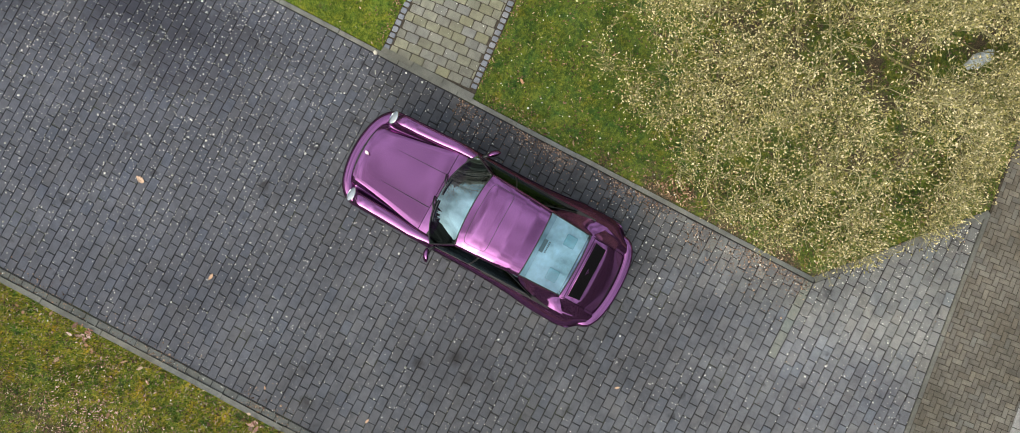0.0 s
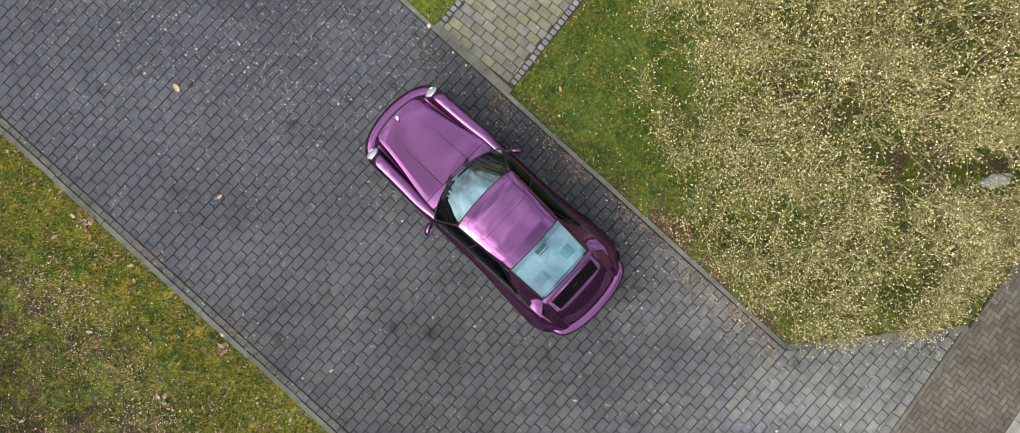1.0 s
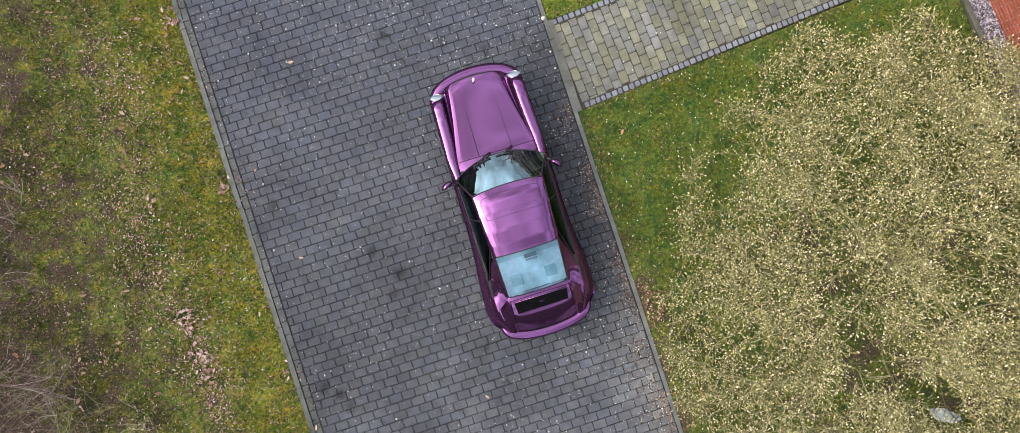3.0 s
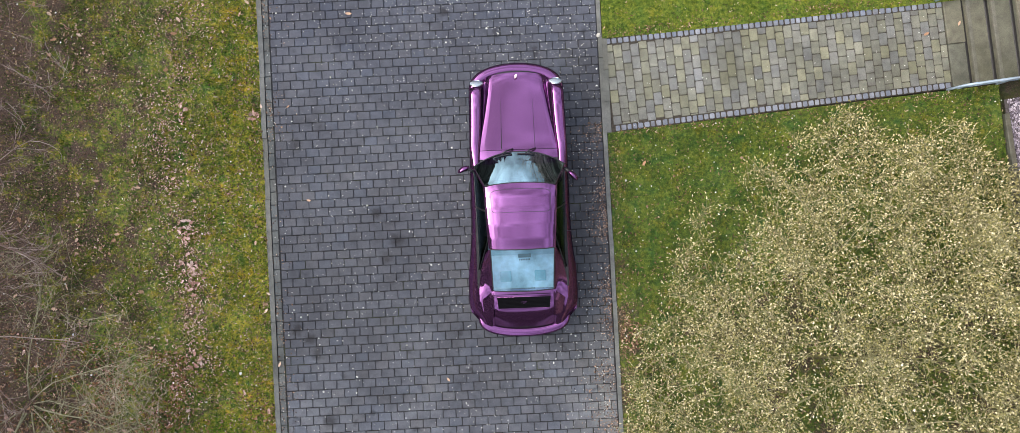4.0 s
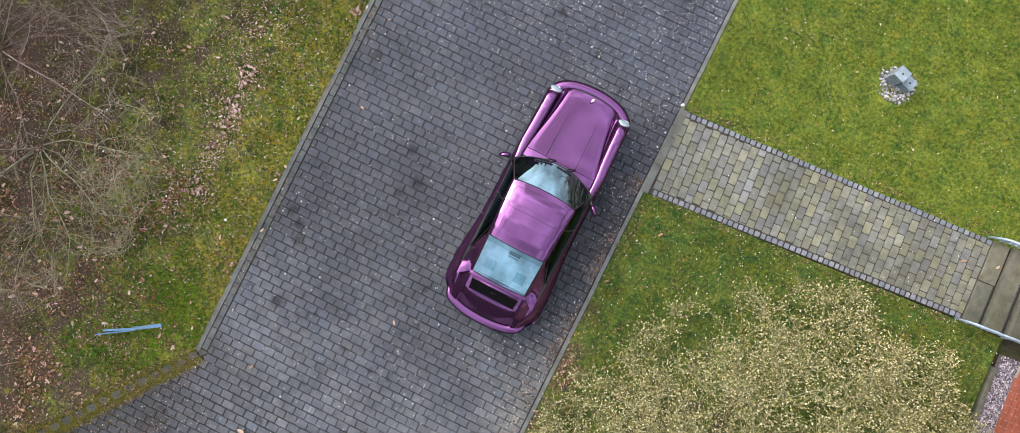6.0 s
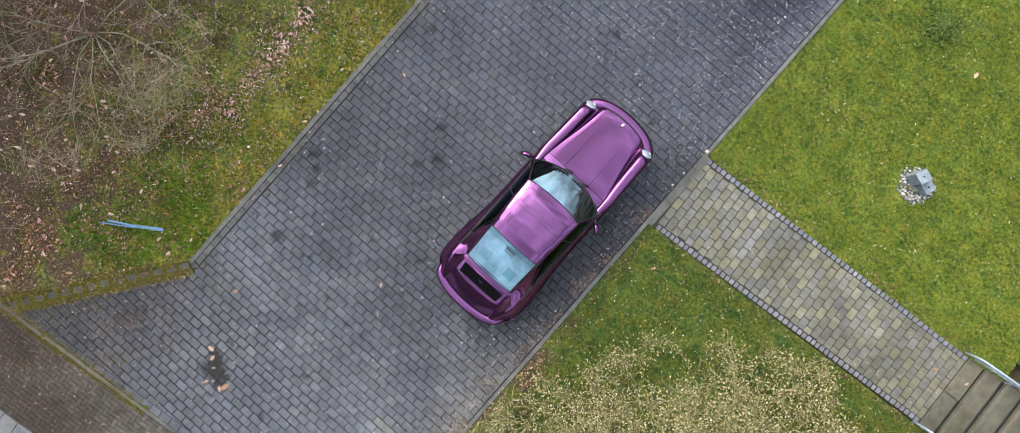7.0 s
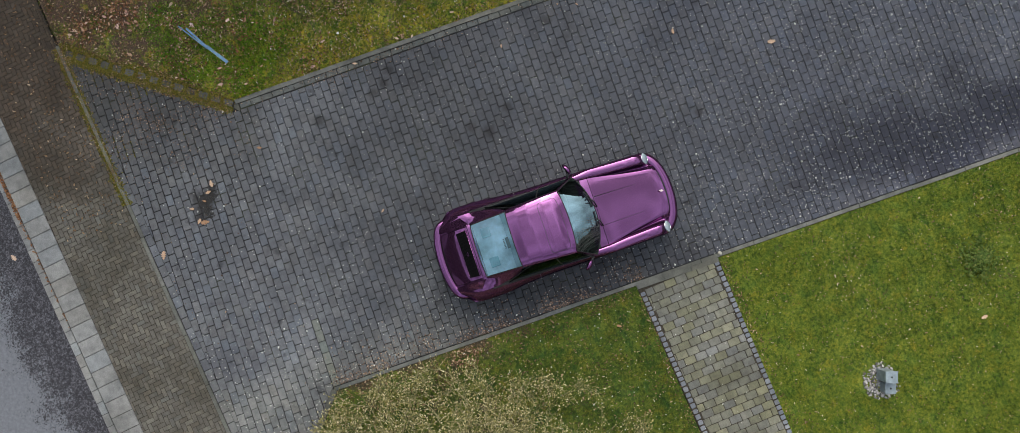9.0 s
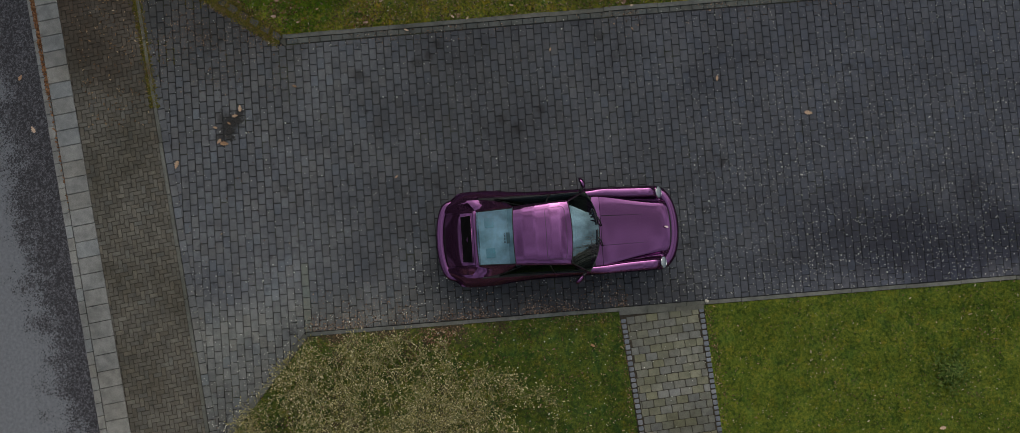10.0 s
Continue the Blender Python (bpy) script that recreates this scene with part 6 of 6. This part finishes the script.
    part("branchwork", branches.mesh("branchwork", TWIG), top, kind="stuff")
    part("twig_tangle", twigs.mesh("twig_tangle", TWIG), top, kind="stuff")
    part("bud_spray", buds.mesh("bud_spray", BUD), top, "cream and pale green opening buds", kind="stuff")
    return top


crown_shrub("budding_shrub", (5.62, -2.9, 0.0), 3.45, 3.0, 15500, 71, "wide many-stemmed shrub covered in cream opening buds")
shrub("bare_shrub", (-8.0, -2.9, 0.0), 9, 2.35, 1.7, 72, PALE_BARK, PALE_TWIG, "bare grey shrub with yellow mossy stems", levels=4, limb_radius=0.013, spread=0.70, wild=0.9, bushy=(10, 6, 3), fan=(-2.4, 1.6))
for y, seed, label in ((0.2, 73, "bare pinkish-grey bush beyond the verge"), (3.4, 74, "bare tangled grey bush at the verge"), (-1.7, 75, "low bare grey bush among dead leaves")):
    shrub("bare_bush", (-9.4, y, 0.0), 15, 2.35, 1.9, seed, BARE, BARE, label, levels=4, limb_radius=0.015, spread=0.40, wild=0.45, bushy=(6, 4, 2))

shrub("bare_tree", (4.6, 15.5, 0.0), 7, 4.6, 9.0, 76, BARE, BARE, "tall bare winter tree beyond the lawn", levels=4, limb_radius=0.12, spread=0.6, flat=3.0, wild=0.6)

# ---- unseen woods all round, far behind, added for dark reflections on the car ----
h = Heap()
rng = np.random.default_rng(81)
for k in range(13000):
    a = rng.uniform(0, 6.283)
    r = rng.uniform(24, 34)
    side = abs(math.cos(a)) ** 1.5
    back = max(0.0, -math.sin(a)) ** 1.5
    elev = 4 + 36 * side + 16 * back * (1 - 0.5 * side) + 7 * noise.noise((5 * math.cos(a), 5 * math.sin(a), 1))
    top_h = r * math.tan(radians(elev))
    c = Vector((r * math.cos(a), r * math.sin(a), top_h * rng.uniform(0, 1) ** 0.6))
    s = rng.uniform(0.7, 1.7)
    v = [tuple(c + Vector(rng.normal(0, 0.6, 3)) * s) for _ in range(8)]
    h.add(v, [(0, 1, 2), (2, 3, 4), (4, 5, 6), (6, 7, 0), (1, 3, 5), (2, 5, 7), (0, 4, 6), (1, 6, 3)])
WOODS = leaf_material("winter_woods", [(0.0, (0.018, 0.018, 0.010)), (1.0, (0.055, 0.048, 0.03))])
woods = tagged(new("far_woods", h.mesh("far_woods", WOODS)), "unseen dark winter woods that the car paint reflects", "woods", kind="stuff")
hedge_ring = [(50 * math.cos(a), 50 * math.sin(a)) for a in np.linspace(0, 6.283, 49)]
v = [(x, y, -0.2) for x, y in hedge_ring] + [(x, y, 5.0 + 1.5 * noise.noise((x * 0.1, y * 0.1, 2))) for x, y in hedge_ring]
backdrop = new("backdrop", mesh("backdrop", v, [(k, k + 1, 50 + k, 49 + k) for k in range(48)], WOODS))
tagged(backdrop, "dark tree line far off", "backdrop", kind="structure")


# ---- kerbs and paving pieces ----
def kerb_run(name, a, b, width, top, length, mat, label, category="kerb", gap=0.008):
    """Kerb stones end to end along the line from a to b, to its left."""
    a, b = Vector(a), Vector(b)
    d = b - a
    run = thing(name, pose(a.x, a.y, 0, 0, 0, math.degrees(math.atan2(d.y, d.x))), label, category, kind="structure")
    n = max(1, round(d.length / length))
    step = d.length / n
    me = block("kerb_stone", (gap / 2, 0, -0.15), (step - gap / 2, width, 0), mat, 0.007)
    for k in range(n):
        part("kerb_stone", me, run, place=pose(k * step, random.uniform(-0.004, 0.004), top + random.uniform(-0.004, 0.004), 0, random.uniform(-0.3, 0.3), random.uniform(-0.3, 0.3)))
    return run


kerb_run("kerb_west", (-3.905, NORTH), (-3.905, -4.76), -0.065, 0.020, 1.0, KERB, "weathered concrete kerb along the verge")
kerb_run("kerb_east", (EAST + 0.022, -4.70), (EAST + 0.022, NORTH), -0.052, 0.016, 1.0, KERB, "weathered concrete kerb along the lawn")
kerb_run("kerb_flare", (1.575, -4.735), (3.67, -6.60), 0.095, 0.022, 0.8, KERB, "pale kerb along the flared drive entrance")
kerb_run("kerb_street", (-6.05, SOUTH(-6.05) - 0.02), (3.70, SOUTH(3.70) - 0.02), 0.068, 0.012, 1.0, KERB, "thin mossy kerb between driveway and sidewalk")


def paving(owner, pieces, keep, mat, name, limit, at=None, stuff_name="paving"):
    """Pieces: lists of plan polygons. Those that keep() picks are objects of their own, the rest one joined mesh."""
    rest, made, shared = Heap(), 0, {}
    for poly in pieces:
        c = np.mean(poly, axis=0)
        top = random.uniform(-0.0022, 0.0022)
        if made < limit and keep(c):
            local = [(round(x - c[0], 3), round(y - c[1], 3)) for x, y in poly]
            key = tuple(local)
            if key not in shared:
                shared[key] = mesh(name, *prism(local, 0.0, -0.05, 0.006), mat)
            ob = new(name, shared[key])
            ob.matrix_basis = pose(c[0], c[1], top, random.uniform(-0.5, 0.5), random.uniform(-0.5, 0.5), random.uniform(-0.5, 0.5))
            ob.parent = owner
            made += 1
        else:
            v, f = prism(poly, 0.0, -0.05, 0.006)
            tx, ty = random.uniform(-0.008, 0.008), random.uniform(-0.008, 0.008)
            rest.add([(x, y, z + top + (x - c[0]) * tx + (y - c[1]) * ty) for x, y, z in v], f)
    if rest.v:
        part(stuff_name, rest.mesh(stuff_name, mat), owner, kind="stuff")


def chamfer(q, cut):
    """A four-sided piece with its worn corners cut off."""
    out = []
    for k in range(4):
        a, b, c = (np.array(q[(k + i) % 4]) for i in (-1, 0, 1))
        for p in (a, c):
            d = p - b
            out.append(tuple(b + d * min(0.4, cut * random.uniform(0.5, 1.4) / max(np.hypot(*d), 1e-6))))
    return out


def courses(region, x0, x1, y0, y1, length=0.21, depth=0.14, gap=0.0088):
    got = []
    rows = int((y1 - y0) / depth) + 1
    for r in range(rows):
        y = y0 + r * depth
        shift = (r % 2) * length / 2 + random.uniform(-0.012, 0.012)
        for k in range(int((x1 - x0) / length) + 2):
            x = x0 + k * length - shift
            j = random.uniform(-0.002, 0.002)
            g = gap + 0.0012 * min(1, max(0, (0.5 - y) / 3)) + 0.0045 * min(1, max(0, -4.4 - y)) * min(1, max(0, -x / 2.5))
            q = rect(x + g / 2, x + length - g / 2, y + g / 2 + j, y + depth - g / 2 + j)
            q = clip(chamfer([(a + random.uniform(-0.0035, 0.0035), b + random.uniform(-0.0035, 0.0035)) for a, b in q], 0.006), region)
            if len(q) > 2 and area(q) > 0.0022:
                got.append(q)
    return got


INNER_FLARE = [(-5.70, SOUTH(-5.70) + 0.19), (3.46, SOUTH(3.46) + 0.19), (1.55, -4.72), (-3.74, -4.72)]
# driveway: courses across, with a stretcher course along the west kerb and the street
random.seed(5)
field = courses(FIELD, WEST, EAST, -4.72, NORTH)
flare = courses(INNER_FLARE, -6.2, 3.8, -4.72 - 0.14 * 22, -4.72 - 0.001)
worn = [q for q in field if np.mean(q, axis=0)[1] < -4.58 and np.mean(q, axis=0)[0] > 0.25]
field = [q for q in field if not (np.mean(q, axis=0)[1] < -4.58 and np.mean(q, axis=0)[0] > 0.25)]
paving(driveway, worn, lambda c: True, WORN, "pale_paver", 20)
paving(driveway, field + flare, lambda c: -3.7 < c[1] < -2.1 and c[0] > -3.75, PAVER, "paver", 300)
edge = [rect(WEST + 0.004, WEST + 0.104, y + 0.004, y + 0.206) for y in np.arange(-4.70, NORTH - 0.2, 0.21)]
paving(driveway, edge, lambda c: -3.0 < c[1] < 6.0, EDGE, "edge_paver", 60, stuff_name="edge_paving")
row = []
for k in range(46):
    u = -5.86 + 0.206 * k
    row.append(clip([(u + 0.005, SOUTH(u) + 0.056), (u + 0.199, SOUTH(u + 0.2) + 0.056), (u + 0.184, SOUTH(u + 0.2) + 0.184), (u - 0.010, SOUTH(u) + 0.184)], [(-5.80, SOUTH(-5.80) + 0.05), (3.60, SOUTH(3.60) + 0.05), (3.46, SOUTH(3.46) + 0.20), (-5.66, SOUTH(-5.66) + 0.20)]))
row = [q for q in row if len(q) > 2 and area(q) > 0.002]
paving(driveway, row, lambda c: True, PAVER, "edge_paver", 60)
d = Vector((-2.06, -2.80)).normalized()
n = Vector((d.y, -d.x)) * -1
edge = []
for k in range(14):
    a = Vector((-3.97, -4.775)) + d * (0.241 * k)
    edge.append([tuple(p) for p in (a + d * random.uniform(0, 0.02), a + d * random.uniform(0.185, 0.205) + n * random.uniform(-0.01, 0.01), a + d * 0.195 + n * 0.145, a + d * random.uniform(0, 0.015) + n * random.uniform(0.135, 0.15))])
edge = [q if area(q) > 0 else q[::-1] for q in edge]
edge.append([(-3.895, -4.712), (-3.952, -4.750), (-3.852, -4.828), (-3.752, -4.728), (-3.782, -4.712)])
paving(driveway, edge, lambda c: True, MOSSY, "edge_block", 40)

# sidewalk: herringbone of small blocks, laid along the street
slope = math.atan(0.102)
block_l, block_w = 0.16, 0.08
strip = [(-10, SLABS(-10) + 0.005), (9, SLABS(9) + 0.005), (9, SOUTH(9) - 0.03), (-10, SOUTH(-10) - 0.03)]
turn = lambda u, w: (u * math.cos(slope) - w * math.sin(slope), -7.68 + u * math.sin(slope) + w * math.cos(slope))
# each step of the stair holds one lying and one standing block
laid = []
for s in range(-70, 70):
    for k in range(-18, 19):
        u, w = (4 * s + k) * block_w, k * block_w
        for q in (rect(u, u + 2 * block_w, w, w + block_w), rect(u + 3 * block_w, u + 4 * block_w, w, w + 2 * block_w)):
            c = np.mean(q, axis=0)
            if not (-9.4 < c[0] < 8.6 and -1.0 < c[1] < 1.0):
                continue
            q = [turn(p[0] + math.copysign(0.004, c[0] - p[0]), p[1] + math.copysign(0.004, c[1] - p[1])) for p in q]
            q = clip([(a + random.uniform(-0.0025, 0.0025), b + random.uniform(-0.0025, 0.0025)) for a, b in q], strip)
            if len(q) > 2 and area(q) > 0.002:
                laid.append(q)
paving(sidewalk, laid, lambda c: -3.2 < c[0] < 0.8, SIDEWALK, "block_paver", 300)

# gutter: square slabs and a row of small stones
for kind, w0, w1, step, z, mat in (("gutter_slab", -0.420, -0.006, 0.30, -0.004, SLAB), ("kerb_stone", -0.572, -0.446, 0.235, -0.030, SLAB)):
    for k in range(-32, 26):
        u0, u1 = 0.13 + k * step + 0.004, 0.13 + (k + 1) * step - 0.004
        if u1 < -9 or u0 > 8.5:
            continue
        a, b = SLABS(u0), SLABS(u1)
        q = [(u0 - 0.117 * w0, a + w0), (u1 - 0.117 * w0, b + w0), (u1 - 0.117 * w1, b + w1), (u0 - 0.117 * w1, a + w1)]
        c = np.mean(q, axis=0)
        ob = new(kind, mesh(kind, *prism([(x - c[0], y - c[1]) for x, y in q], 0.0, -0.1, 0.008), mat))
        ob.matrix_basis = pose(c[0], c[1], z + random.uniform(-0.003, 0.003))
        ob.parent = gutter

# path: courses across it and a cobble edging on both sides
half = lambda u: 0.77 - 0.05 * u / 5.56
inner = [(0.0, -0.655), (5.55, -0.61), (5.55, 0.61), (0.0, 0.655)]
local = []
for k in range(40):
    u = 0.004 + k * 0.1395
    if u > 5.5:
        break
    shift = (k % 2) * 0.105 + random.uniform(-0.01, 0.01)
    for j in range(9):
        w = -0.94 + j * 0.21 + shift
        q = clip(chamfer([(a + random.uniform(-0.003, 0.003), b + random.uniform(-0.003, 0.003)) for a, b in rect(u + 0.005, u + 0.1345, w + 0.005, w + 0.205)], 0.013), inner)
        if len(q) > 2 and area(q) > 0.002:
            local.append([tuple((PATH_AT @ Vector((a, b, 0))).xy) for a, b in q])
paving(pathway, local, lambda c: True, PATH_PAVER, "paver", 400)
local = []
for side in (-1, 1):
    u = 0.02
    while u < 5.5:
        l = random.uniform(0.085, 0.112)
        w0, w1 = side * (half(u) - 0.108), side * (half(u) - 0.004)
        cx, cy = u + l / 2, (w0 + w1) / 2
        ring = []
        for a, b in ((-1, -0.7), (-0.7, -1), (0.7, -1), (1, -0.7), (1, 0.7), (0.7, 1), (-0.7, 1), (-1, 0.7)):
            ring.append(tuple((PATH_AT @ Vector((cx + a * (l - 0.022) / 2 * random.uniform(0.92, 1.03), cy + b * 0.044 * random.uniform(0.92, 1.03), 0))).xy))
        local.append(ring)
        u += l
paving(pathway, local, lambda c: True, COBBLE, "cobble", 200)
# the pale threshold stones between driveway and path
kerb_run("kerb_path", (1.632, 1.02), (1.632, 2.56), -0.066, 0.012, 0.5, KERB, "flush pale threshold kerb of the path")

# bricks of the house wall, proud of the mortar
random.seed(9)
me = block("brick", (-0.006, 0.004, 0.004), (0.05, 0.236, 0.067), BRICK, 0.004)
for r in range(15):
    for k in range(20):
        ob = new("brick", me)
        ob.matrix_basis = pose(0.354 + random.uniform(-0.002, 0.002), -4.75 + 0.24 * k + 0.12 * (r % 2), 0.0 + 0.071 * r)
        ob.parent = house_wall
# unseen cladding, added dark so the car's flank mirrors less brick
h = Heap()
for r in range(15, 72):
    for k in range(38):
        y0 = -8.9 + 0.48 * k + 0.24 * (r % 2)
        z0 = 0.071 * r
        if -0.18 < y0 < 2.45:
            continue
        h.add([(x, y0 + b, z0 + c) for x in (0.348, 0.37) for b in (0.006, 0.472) for c in (0.004, 0.067)], [(0, 1, 3, 2), (0, 4, 5, 1), (2, 3, 7, 6), (0, 2, 6, 4), (1, 5, 7, 3)])
part("slate_cladding", h.mesh("slate_cladding", SLATE), house_wall, "unseen dark slate cladding added above the brick base", kind="stuff")
